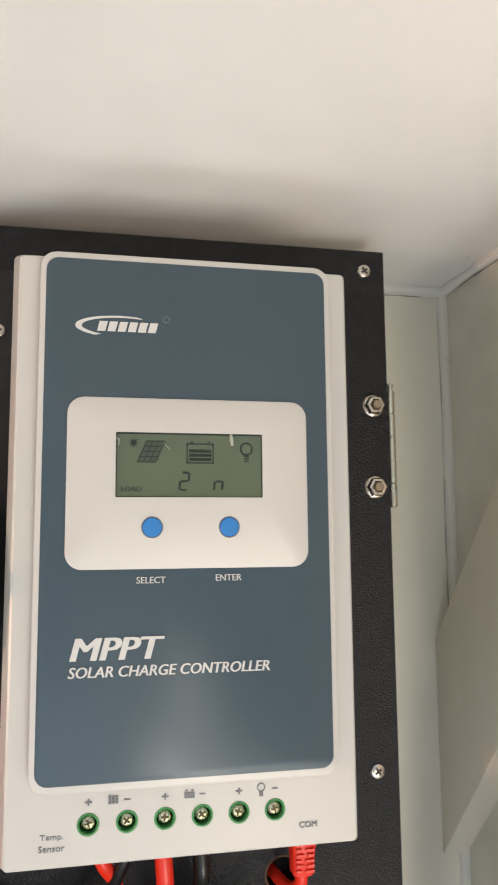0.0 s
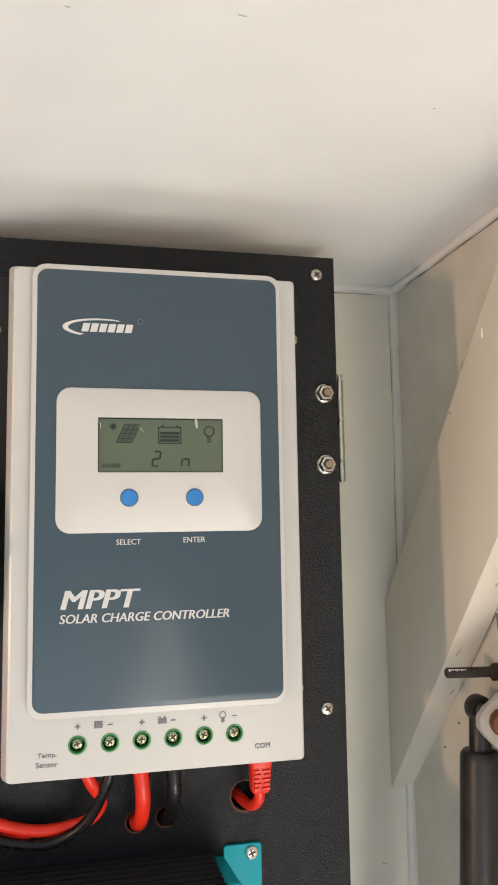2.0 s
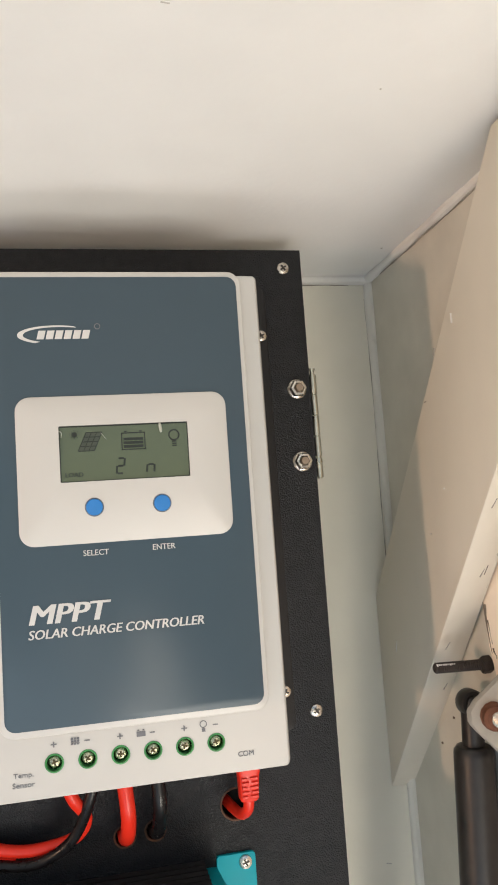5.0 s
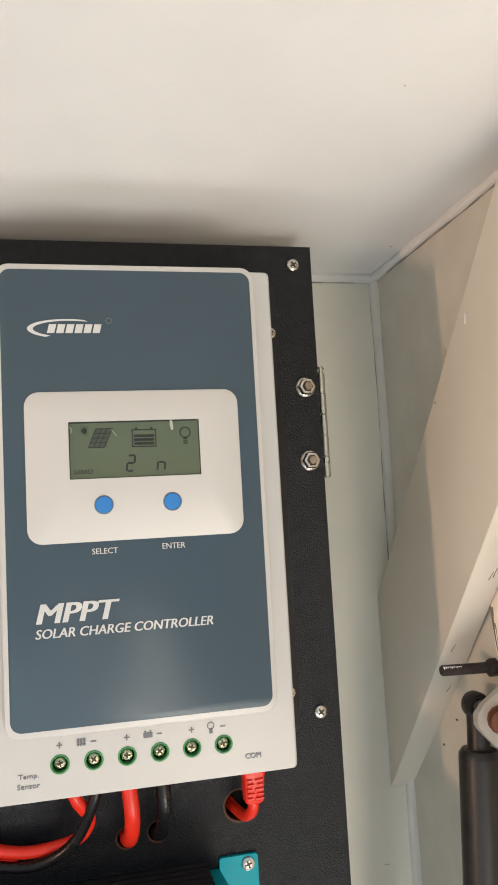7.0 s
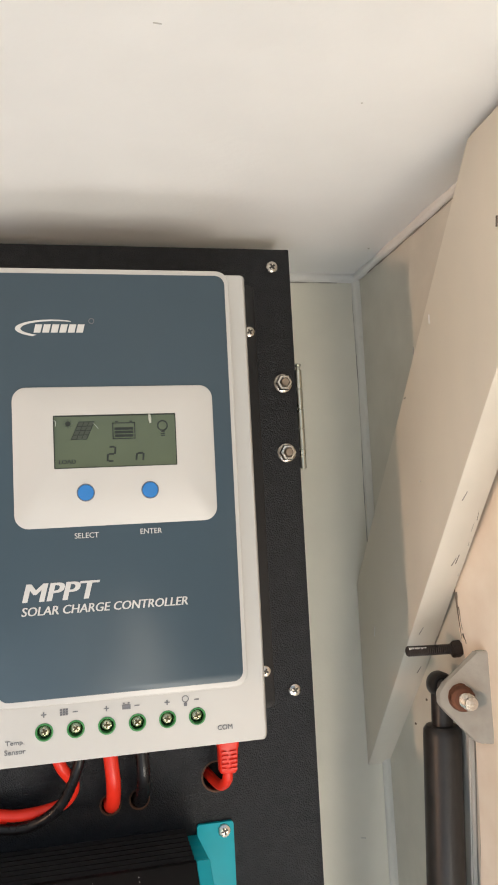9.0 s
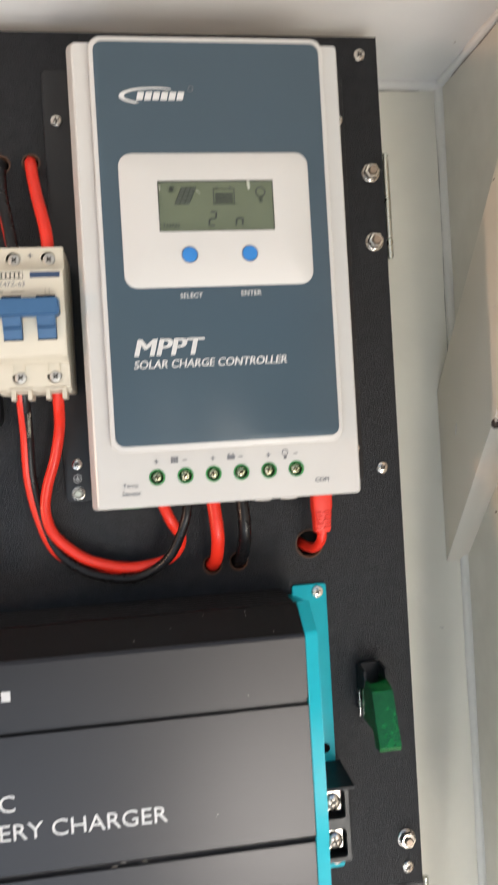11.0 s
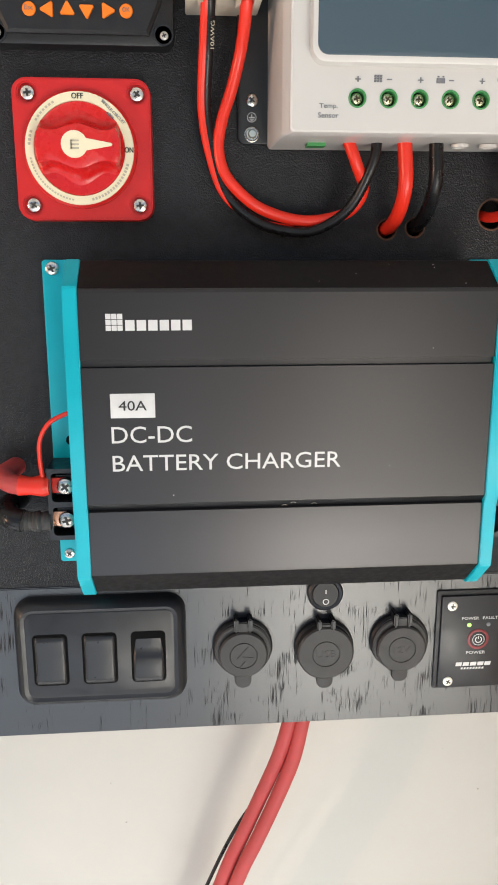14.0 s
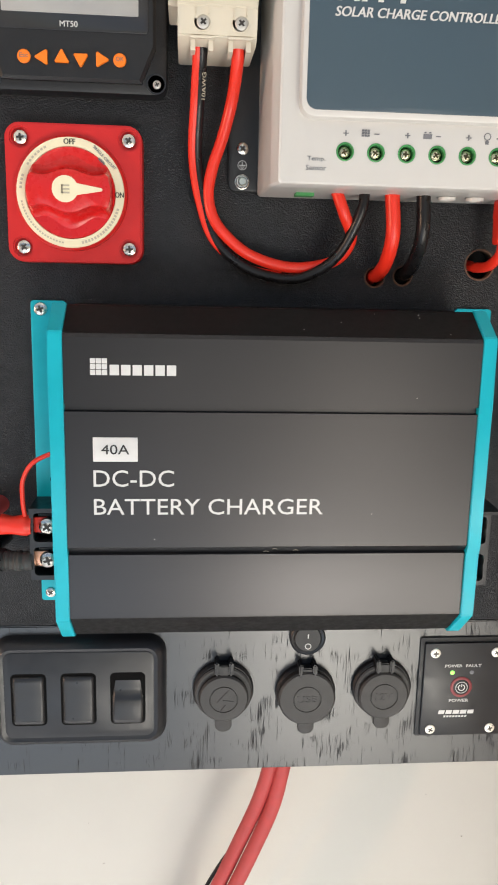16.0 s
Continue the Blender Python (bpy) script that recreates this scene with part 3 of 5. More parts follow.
for k, (y0, z0, y1, z1, w) in enumerate(((-0.0375, 1.147, -0.0425, 1.119, 0.0005), (-0.0395, 1.144, -0.0405, 1.131, 0.0008), (-0.0410, 1.136, -0.0432, 1.124, 0.0004), (-0.0440, 1.122, -0.0470, 1.117, 0.0006))):
    bm = bmesh.new()
    mid = [(RIGHT_X - 0.0016, y0 + (y1 - y0) * q + rng.uniform(-0.0004, 0.0004), z0 + (z1 - z0) * q) for q in (0, 0.25, 0.5, 0.75, 1)]
    tube(bm, mid, lambda u, w=w, p=rng.uniform(0, 6): w * (0.7 + 0.3 * math.sin(p + 5 * u)), 6, 5)
    part("dirt", bm, GRIME, side_panel)

# grime and old screw holes on the side wall
right_wall = bpy.data.objects["wall_right"]
for pts, r in ((((-0.036, 1.150), (-0.038, 1.143), (-0.039, 1.128), (-0.044, 1.119)), 0.0007), (((-0.040, 1.132), (-0.047, 1.122), (-0.056, 1.118)), 0.0006),
               (((-0.037, 1.061), (-0.039, 1.040), (-0.035, 1.013), (-0.034, 0.980)), 0.0004),
               (((0.0130, 1.0745), (0.0130, 1.0735)), 0.0009), (((0.0320, 1.0555), (0.0320, 1.0545)), 0.0009)):
    bm = bmesh.new()
    tube(bm, [(RIGHT_X, y, z) for y, z in pts], r, 6, 5)
    part("grime_mark", bm, GRIME, right_wall)

# gas strut on its bracket
strut = thing("gas_strut", (0.20, -0.036, 0.7), "black gas strut with an eye end, hanging upright", "gas strut")
A, B = Vector((0.2068, -0.036, 1.072)), Vector((0.1935, -0.036, 0.80))
axis = (B - A).normalized()
bm = bmesh.new()
lathe(bm, [(0.006, -0.0008), (0.0088, -0.0005), (0.0103, 0.0015), (0.0105, 0.004), (0.0105, 0.27), (0.009, 0.272)], A, axis, 32)
part("cylinder", bm, STRUTM, strut)
bm = bmesh.new()
lathe(bm, [(0.0058, -0.021), (0.0058, 0.001)], A, axis, 20)
part("neck", bm, STRUTM, strut)
bm = bmesh.new()
lathe(bm, [(0.0060, -0.0045), (0.0068, -0.003), (0.0068, 0.003), (0.0060, 0.0045), (0.0042, 0.0045), (0.0038, 0), (0.0042, -0.0045)], (0.2070, -0.036, 1.0945), (0, -1, 0), 28)
part("eye", bm, STRUTM, strut)
bm = bmesh.new()
lathe(bm, [(0.0036, -0.004), (0.0036, 0.0040), (0.0026, 0.0052), (0.0002, 0.0060)], (0.2070, -0.036, 1.0945), (0, -1, 0), 20)
part("ball", bm, STRUTM, strut)
bm = bmesh.new()
lathe(bm, [(0.004, 0), (0.004, 0.16)], B, axis, 16)
part("rod", bm, STEEL, strut)
bm = bmesh.new()
lathe(bm, [(0.012, 0), (0.012, 0.006), (0.006, 0.012)], B + axis * 0.158, axis, 20)
part("foot", bm, STRUTM, strut)

bracket = thing("strut_bracket", (RIGHT_X, -0.043, 1.088), "worn white steel bracket with a rusty nut and stud", "bracket")
bm = bmesh.new()
pts = [(0.2212, 1.1168), (0.2155, 1.1162), (0.2034, 1.0980), (0.2008, 1.0931), (0.2008, 1.0867), (0.2034, 1.0826), (0.2130, 1.0697), (0.2151, 1.0695), (0.2192, 1.0700)]
loft(bm, [[(x, -0.046 - 1.19 * (x - 0.203) + d, z) for x, z in pts] for d in (0.0, -0.0042)])
bmesh.ops.bevel(bm, geom=bm.edges[:], offset=0.0006, segments=2, affect="EDGES")
part("plate", bm, BRACKET, bracket)
bm = bmesh.new()
lathe(bm, [(0.0074, 0), (0.0074, 0.0006), (0.0068, 0.0010), (0.0066, 0.0038), (0.0058, 0.0056), (0.0042, 0.0062), (0.0034, 0.0060)], (0.2092, -0.0575, 1.0918), (-0.45, -1, 0), 14)
part("nut", bm, RUST, bracket, "rusty rounded nut")
bm = bmesh.new()
lathe(bm, [(0.0040, 0.003)] + [(0.0041 - 0.0007 * (k % 2), 0.0045 + 0.0008 * k) for k in range(8)] + [(0.0034, 0.0112), (0.0002, 0.0114)], (0.2090, -0.0590, 1.0918), (-0.1, -1, -0.05), 20)
part("stud_end", bm, STEEL, bracket)
bm = bmesh.new()
lathe(bm, [(0.0026, 0)] + [(0.0029 - 0.0005 * (k % 2), 0.0006 * k + 0.0004) for k in range(57)] + [(0.0022, 0.035), (0.0002, 0.035)], (0.224, -0.036, 1.1125), (-1, 0, 0.03), 18)
stud = part("threaded_stud", bm, OLDBOLT, bracket, "blackened threaded stud with paint on its end")
bm = bmesh.new()
for k in range(9):
    box(bm, 0.1896 + 0.0012 * k, 0.1902 + 0.0012 * k, -0.0386 + 0.0002 * (k % 3), -0.0368, 1.1146 + 0.0003 * (k % 2), 1.1158 - 0.00006 * k)
part("paint_smear", bm, CAULK, stud, "white paint smeared on the thread")
bm = bmesh.new()
lathe(bm, [(0.0047, 0), (0.0047, 0.004), (0.0040, 0.005)], (0.2205, -0.036, 1.1125), (-1, 0, 0), 6)
part("stud_nut", bm, OLDBOLT, bracket)


# ---- the equipment board ----
BX0, BX1, BZ0, BZ1, SEAM = -0.36, 0.145, 0.741, 1.351, 0.838
board = thing("equipment_board", (0, 0.006, BZ0), "black hinged equipment board, grained vinyl over black stained wood", "board")
HOLES = [(0.028, 1.0405, 0.0052), (0.0435, 1.0415, 0.0050), (0.0865, 1.0485, 0.0080), (-0.0785, 1.2755, 0.0046), (-0.0620, 1.2765, 0.0046)]
bm = bmesh.new()
holed(bm, [(BX0, SEAM), (BX1, SEAM), (BX1, BZ1), (BX0, BZ1)], HOLES, 0.012, 0.0)
part("vinyl_panel", bm, VINYL, board)
bm = bmesh.new()
box(bm, BX0, BX1 + 0.0005, -0.0008, 0.0125, BZ0, SEAM - 0.0004)
bmesh.ops.bevel(bm, geom=bm.edges[:], offset=0.0006, segments=2, affect="EDGES")
part("wood_strip", bm, WOOD, board, "black stained open-grained wooden strip")
for x, z, r in HOLES:
    bm = bmesh.new()
    lathe(bm, [(r, -0.001), (r + 0.0007, 0.0001), (r + 0.0002, 0.0003), (r - 0.0003, 0.0001), (r - 0.0003, -0.004)], (x, 0, z), n=24, caps=False)
    part("hole_edge", bm, RAWEDGE, board)
    # disc added behind each hole so that it reads dark
    bm = bmesh.new()
    lathe(bm, [(r - 0.0001, -0.0112), (r - 0.0001, -0.0095)], (x, 0, z), n=20)
    part("hole_backing", bm, HOLESHADE, board)
for x, z in ((0.134, 1.340), (0.134, 1.091), (0.136, 0.848)):
    screw(x, 0, z, 0.0036, board, turn=35)
for x, z in ((0.137, 1.269), (0.137, 1.2275), (0.136, 0.8655), (0.136, 0.8225)):
    flange_nut(x, z, board)


def hinge(z0, z1):
    h = thing("hinge", (BX1 + 0.002, 0.004, z0), "plated steel hinge on the edge of the black board", "hinge", "board hinges")
    n = 5
    for k in range(n):
        a, b = z0 + (z1 - z0) * k / n, z0 + (z1 - z0) * (k + 1) / n - 0.0004
        bm = bmesh.new()
        lathe(bm, [(0.0017, 0), (0.0020, 0.0003), (0.0020, b - a - 0.0003), (0.0017, b - a)], (BX1 + 0.0024, 0.002, a), (0, 0, 1), 14)
        part("knuckle", bm, ZINC, h)
    bm = bmesh.new()
    lathe(bm, [(0.0012, 0), (0.0012, z1 - z0 + 0.002), (0.0020, z1 - z0 + 0.0022), (0.0018, z1 - z0 + 0.0035), (0.0004, z1 - z0 + 0.004)], (BX1 + 0.0024, 0.002, z0 - 0.0005), (0, 0, 1), 12)
    part("pin", bm, ZINC, h)
    bm = bmesh.new()
    box(bm, BX1 + 0.0006, BX1 + 0.0018, 0.002, 0.045, z0, z1)
    part("leaf", bm, ZINC, h)


hinge(1.218, 1.278)
hinge(0.775, 0.836)


# ---- solar charge controller ----
def charge_controller():
    t = thing("charge_controller", (0.038, 0, 1.08), "cream solar charge controller with slate blue front and small display", "charge controller")
    bm = bmesh.new()
    plate(bm, -0.0535, 0.1215, 1.083, 1.328, -0.0002, -0.003, 0.004, 0.0005)
    part("mounting_plate", bm, BLACK, t)
    bm = bmesh.new()
    rings = []
    for y, x0, x1, z0, z1, r in ((-0.003, -0.0380, 0.1108, 1.0805, 1.3310, 0.002), (-0.020, -0.0374, 0.1088, 1.0804, 1.3265, 0.002), (-0.0460, -0.0362, 0.1062, 1.0808, 1.3195, 0.002),
                                 (-0.0485, -0.0357, 0.1058, 1.0808, 1.3190, 0.002), (-0.0538, -0.0333, 0.1042, 1.0812, 1.3175, 0.002), (-0.0552, -0.0332, 0.1038, 1.0816, 1.3170, 0.002), (-0.0558, -0.0322, 0.1030, 1.0824, 1.3165, 0.002)):
        rings.append([(x, y, z) for x, z in rrect(x0, x1, z0, z1, r, 4)])
    loft(bm, rings, cap=False)
    # front face, with the six terminal wells cut through it
    TERMS = [(-0.0025 + 0.01445 * k, 1.0962) for k in range(6)]
    edges = []
    for ring in [[(x, z) for x, _, z in rings[-1]]] + [[(x + 0.0038 * math.cos(2 * math.pi * i / 24), z + 0.0038 * math.sin(2 * math.pi * i / 24)) for i in range(24)] for x, z in TERMS]:
        vs = [bm.verts.new((x, -0.0558, z)) for x, z in ring]
        edges += [bm.edges.new((p, q)) for p, q in zip(vs, vs[1:] + vs[:1])]
    bmesh.ops.triangle_fill(bm, use_beauty=True, edges=edges, normal=(0, -1, 0))
    bmesh.ops.remove_doubles(bm, verts=bm.verts[:], dist=1e-6)
    part("housing", bm, HOUSING, t, "", 0.25)
    bm = bmesh.new()
    plate(bm, -0.0246, 0.0946, 1.1095, 1.3170, -0.050, -0.0626, 0.0065, 0.0010)
    part("front_cover", bm, HOUSING, t)
    bm = bmesh.new()
    plate(bm, -0.0222, 0.0922, 1.1125, 1.3142, -0.062, -0.0630, 0.0048, 0.0002)
    part("front_film", bm, FASCIA, t, "slate blue printed front film")
    # display pad with its window
    bm = bmesh.new()
    outer = rrect(-0.0130, 0.0830, 1.1910, 1.2580, 0.0065, 6)
    win = rrect(0.0057, 0.0643, 1.2187, 1.2443, 0.0004, 6)
    ins = rrect(-0.0122, 0.0822, 1.1918, 1.2572, 0.006, 6)
    rows = [[bm.verts.new((x, y, z)) for x, z in o] for o, y in ((outer, -0.0628), (outer, -0.0637), (ins, -0.0642), (win, -0.0642), (win, -0.0625))]
    for a, b in zip(rows, rows[1:]):
        for i in range(len(a)):
            bm.faces.new((a[i], a[(i + 1) % len(a)], b[(i + 1) % len(a)], b[i]))
    part("display_pad", bm, PAD, t, "white glossy surround of the display")
    bm = bmesh.new()
    box(bm, 0.0055, 0.0645, -0.0633, -0.0628, 1.2185, 1.2445)
    lcd = part("display", bm, LCDM, t, "green grey liquid crystal display")
    bars("display_edge", [(0.0056, 0.0644, 1.2436, 1.2444), (0.0056, 0.0062, 1.2186, 1.2436), (0.0639, 0.0644, 1.2186, 1.2436), (0.0062, 0.0639, 1.2186, 1.2190)], -0.0634, SEG, lcd)
    y = -0.06335
    # display symbols: cell panel, battery, bulb and digits
    bm = bmesh.new()
    px, pz, pw, ph, lean = 0.0140, 1.2326, 0.0072, 0.0084, 0.0038
    prism(bm, [(px, pz), (px + pw, pz), (px + pw + lean, pz + ph), (px + lean, pz + ph)], y + 0.0001, y + 0.00004)
    part("panel_tint", bm, SEGPALE, lcd)
    bm = bmesh.new()
    for i in range(5):
        q = i / 4
        box(bm, px + lean * q, px + pw + lean * q, y, y + 0.0001, pz + ph * q - 0.0002, pz + ph * q + 0.0002)
    for k in range(4):
        x = px + pw * k / 3
        prism(bm, [(x - 0.0002, pz), (x + 0.0002, pz), (x + 0.0002 + lean, pz + ph), (x - 0.0002 + lean, pz + ph)], y + 0.00012, y - 0.00002)
    part("panel_symbol", bm, SEG, lcd)
    bm = bmesh.new()
    for x0, x1, z0, z1 in ((0.0335, 0.0445, 1.2398, 1.2403), (0.0335, 0.0445, 1.2322, 1.2327), (0.0335, 0.0340, 1.2322, 1.2403), (0.0440, 0.0445, 1.2322, 1.2403),
                           (0.0350, 0.0362, 1.2404, 1.2411), (0.0418, 0.0430, 1.2404, 1.2411)):
        box(bm, x0, x1, y, y + 0.0001, z0, z1)
    part("battery_symbol", bm, SEG, lcd)
    for z in (1.2366, 1.2349, 1.2332):
        bm = bmesh.new()
        box(bm, 0.0345, 0.0435, y, y + 0.0001, z, z + 0.0013)
        part("charge_bar", bm, SEG, lcd)
    bm = bmesh.new()
    lathe(bm, [(0.0027, 0), (0.0027, 0.0001), (0.0020, 0.0001), (0.0020, 0)], (0.0578, y + 0.0001, 1.2383), n=20, caps=False)
    for k in range(3):
        box(bm, 0.0568, 0.0588, y, y + 0.0001, 1.2350 - 0.0010 * k, 1.2356 - 0.0010 * k)
    part("bulb_symbol", bm, SEG, lcd)
    bm = bmesh.new()
    lathe(bm, [(0.0013, 0), (0.0013, 0.0001), (0.0002, 0.0001)], (0.0126, y + 0.0001, 1.2402), n=12)
    for k in range(8):
        a = radians(45 * k)
        tube(bm, [(0.0126 + 0.0016 * math.cos(a), y, 1.2402 + 0.0016 * math.sin(a)), (0.0126 + 0.0021 * math.cos(a), y, 1.2402 + 0.0021 * math.sin(a))], 0.0002, 5, 2)
    part("sun_symbol", bm, SEG, lcd)

    def digit(x, z, w, h, lit):
        bm = bmesh.new()
        s = 0.0009
        seg = {"a": (s, w - s, h - s, h), "d": (s, w - s, 0, s), "g": (s, w - s, h / 2 - s / 2, h / 2 + s / 2), "f": (0, s, h / 2, h - s / 2), "e": (0, s, s / 2, h / 2),
               "b": (w - s, w, h / 2, h - s / 2), "c": (w - s, w, s / 2, h / 2)}
        for k in lit:
            x0, x1, z0, z1 = seg[k]
            sl = 0.10
            prism(bm, [(x + x0 + sl * z0, z + z0), (x + x1 + sl * z0, z + z0), (x + x1 + sl * z1, z + z1), (x + x0 + sl * z1, z + z1)], y + 0.0001, y)
        part("digit", bm, SEG, lcd)

    for pts, r in (([(0.0514, -0.0637, 1.2442), (0.0516, -0.0639, 1.2420), (0.0519, -0.0638, 1.2396)], 0.0008),
                   ([(0.0060, -0.0638, 1.2420), (0.0069, -0.0639, 1.2412), (0.0067, -0.0638, 1.2390)], 0.0002),
                   ([(0.0245, -0.0637, 1.2405), (0.0268, -0.0637, 1.2375)], 0.0001)):
        bm = bmesh.new()
        tube(bm, pts, lambda u, w=r: w * (0.35 + 0.65 * math.sin(math.pi * (0.12 + 0.76 * u))), 8, 5)
        part("film_crease", bm, FILMEDGE, lcd)
    digit(0.0302, 1.2212, 0.0042, 0.0078, "abged")
    digit(0.0440, 1.2212, 0.0042, 0.0078, "egc")
    lettering("writing", "LOAD", 0.0080, 0.0158, 1.2210, 1.2230, y, SEG, lcd, bold=0.0001)
    for x, word in ((0.0200, "SELECT"), (0.0505, "ENTER")):
        bm = bmesh.new()
        lathe(bm, [(0.00425, 0), (0.00425, 0.0001), (0.0039, 0.0001), (0.0039, -0.0004)], (x, -0.0642, 1.2070), n=28)
        part("button_recess", bm, PRINTG, t)
        bm = bmesh.new()
        lathe(bm, [(0.0038, 0), (0.0038, 0.0004), (0.0035, 0.0007), (0.0015, 0.0008), (0.0002, 0.0008)], (x, -0.0642, 1.2070), n=28)
        part("button", bm, BLUEBTN, t, "round blue push button")
    lettering("writing", "SELECT", 0.0142, 0.0254, 1.1855, 1.1880, -0.0633, PRINTW, t, bold=0.00003)
    lettering("writing", "ENTER", 0.0452, 0.0555, 1.1860, 1.1885, -0.0633, PRINTW, t, bold=0.00003)
    lettering("writing", "MPPT", -0.0100, 0.0248, 1.1572, 1.1655, -0.0633, PRINTW, t, slant=0.22, bold=0.0005)
    lettering("writing", "SOLAR CHARGE CONTROLLER", -0.0108, 0.0665, 1.1509, 1.1549, -0.0633, PRINTW, t, slant=0.2, bold=0.00013)
    # maker's mark as plain shapes
    bm = bmesh.new()
    n = 26
    outer_arc, inner_arc = [], []
    for k in range(n + 1):
        a = radians(62 + 175 * k / n)
        outer_arc.append((0.0065 + 0.0172 * math.cos(a), 1.2868 + 0.0044 * math.sin(a)))
        inner_arc.append((0.0080 + 0.0162 * math.cos(a), 1.2868 + 0.0037 * math.sin(a)))
    prism(bm, outer_arc + inner_arc[::-1], -0.0630, -0.0633)
    part("mark_sweep", bm, PRINTW, t)
    for k in range(6):
        bars("mark_block", [(-0.0022 + 0.0040 * k, -0.0022 + 0.0040 * k + 0.0032, 1.2848, 1.2888)], -0.0633, PRINTW, t, slant=0.25)
    bm = bmesh.new()
    lathe(bm, [(0.0014, 0), (0.0014, 0.0002), (0.0011, 0.0002), (0.0011, 0)], (0.0252, -0.0631, 1.2905), n=18, caps=False)
    part("mark_ring", bm, PRINTG, t)
    # terminal row
    for k, (x, z) in enumerate(TERMS):
        bm = bmesh.new()
        lathe(bm, [(0.0038, -0.0060), (0.0042, 0.0001), (0.0041, 0.0004), (0.0036, 0.0005), (0.0033, 0.0001), (0.0032, -0.0055), (0.0002, -0.0055)], (x, -0.0558, z), n=26, caps=False)
        ring = part("terminal", bm, GREENRING, t, "green terminal with a plated screw")
        bm = bmesh.new()
        lathe(bm, [(0.0031, 0.0), (0.0002, 0.0001)], (x, -0.0526, z), n=20)
        part("well_floor", bm, HOLESHADE, ring)
        screw(x, -0.0530, z, 0.0027, ring, BRASS, turn=15 + 37 * k, proud=0.6, name="terminal_screw")
        if k % 2 == 0:
            lettering("writing", "+", x - 0.0012, x + 0.0012, 1.1030, 1.1054, -0.0561, PRINTG, t, bold=0.0001)
        else:
            bars("minus_sign", [(x - 0.0012, x + 0.0012, 1.1040, 1.1045)], -0.0561, PRINTG, t)
    x = 0.0048
    bars("cell_symbol", [(x + 0.0013 * i, x + 0.0013 * i + 0.0011, 1.1030 + 0.0011 * k, 1.1030 + 0.0011 * k + 0.0009) for i in range(3) for k in range(3)], -0.0561, PRINTG, t, slant=0.2)
    x = 0.0338
    bars("battery_mark", [(x, x + 0.0040, 1.1030, 1.1052), (x + 0.0004, x + 0.0013, 1.1055, 1.1061), (x + 0.0027, x + 0.0036, 1.1055, 1.1061)], -0.0561, PRINTG, t)
    bm = bmesh.new()
    lathe(bm, [(0.0017, 0), (0.0017, 0.0002), (0.0013, 0.0002), (0.0013, 0)], (0.0642, -0.0559, 1.1050), n=18, caps=False)
    box(bm, 0.0634, 0.0650, -0.0561, -0.0558, 1.1016, 1.1032)
    part("bulb_mark", bm, PRINTG, t)
    lettering("writing", "COM", 0.0795, 0.0868, 1.0885, 1.0908, -0.0561, PRINTG, t, bold=0.00005)
    lettering("writing", "Temp.", -0.0200, -0.0115, 1.0912, 1.0938, -0.0561, PRINTG, t)
    lettering("writing", "Sensor", -0.0205, -0.0110, 1.0876, 1.0899, -0.0561, PRINTG, t)
    # fixing screws and earth stud on the plate
    for x, z, a in ((-0.0465, 1.2990, 10), (-0.0462, 1.1042, 50), (0.1175, 1.2995, 30), (0.1166, 1.1035, 70)):
        screw(x, -0.003, z, 0.0032, t, turn=a)
    bm = bmesh.new()
    lathe(bm, [(0.0038, 0), (0.0038, 0.0005), (0.0034, 0.0006), (0.0034, 0.0020), (0.0030, 0.0026), (0.0024, 0.0026), (0.0022, 0.0016)], (-0.0462, -0.003, 1.0876), n=18)
    earth = part("earth_stud", bm, STEEL, t)
    bm = bmesh.new()
    lathe(bm, [(0.0021, 0.001), (0.0021, 0.0038), (0.0017, 0.0043), (0.0002, 0.0043)], (-0.0462, -0.003, 1.0876), n=18)
    part("stud_tip", bm, ZINC, earth)
    bm = bmesh.new()
    lathe(bm, [(0.0024, 0), (0.0024, 0.0001), (0.0021, 0.0001), (0.0021, 0)], (-0.0462, -0.0031, 1.0960), n=24, caps=False)
    for x0, x1, z0, z1 in ((-0.0464, -0.0460, 1.0960, 1.0975), (-0.0478, -0.0446, 1.0957, 1.0961), (-0.0473, -0.0451, 1.0950, 1.0953), (-0.0467, -0.0457, 1.0943, 1.0946)):
        box(bm, x0, x1, -0.0033, -0.0030, z0, z1)
    part("earth_symbol", bm, PRINTW, t)
    for x in (0.0555, 0.0698):
        bm = bmesh.new()
        lathe(bm, [(0.0046, 0), (0.0044, 0.0016), (0.0034, 0.0016), (0.0032, 0.0002)], (x, -0.030, 1.0803), (0, 0, -1), 20)
        part("cable_entry", bm, HOUSING, t)
    # sockets under the housing
    bm = bmesh.new()
    box(bm, -0.0210, -0.0120, -0.030, -0.022, 1.0790, 1.0806)
    part("sensor_socket", bm, GREENRING, t)


charge_controller()


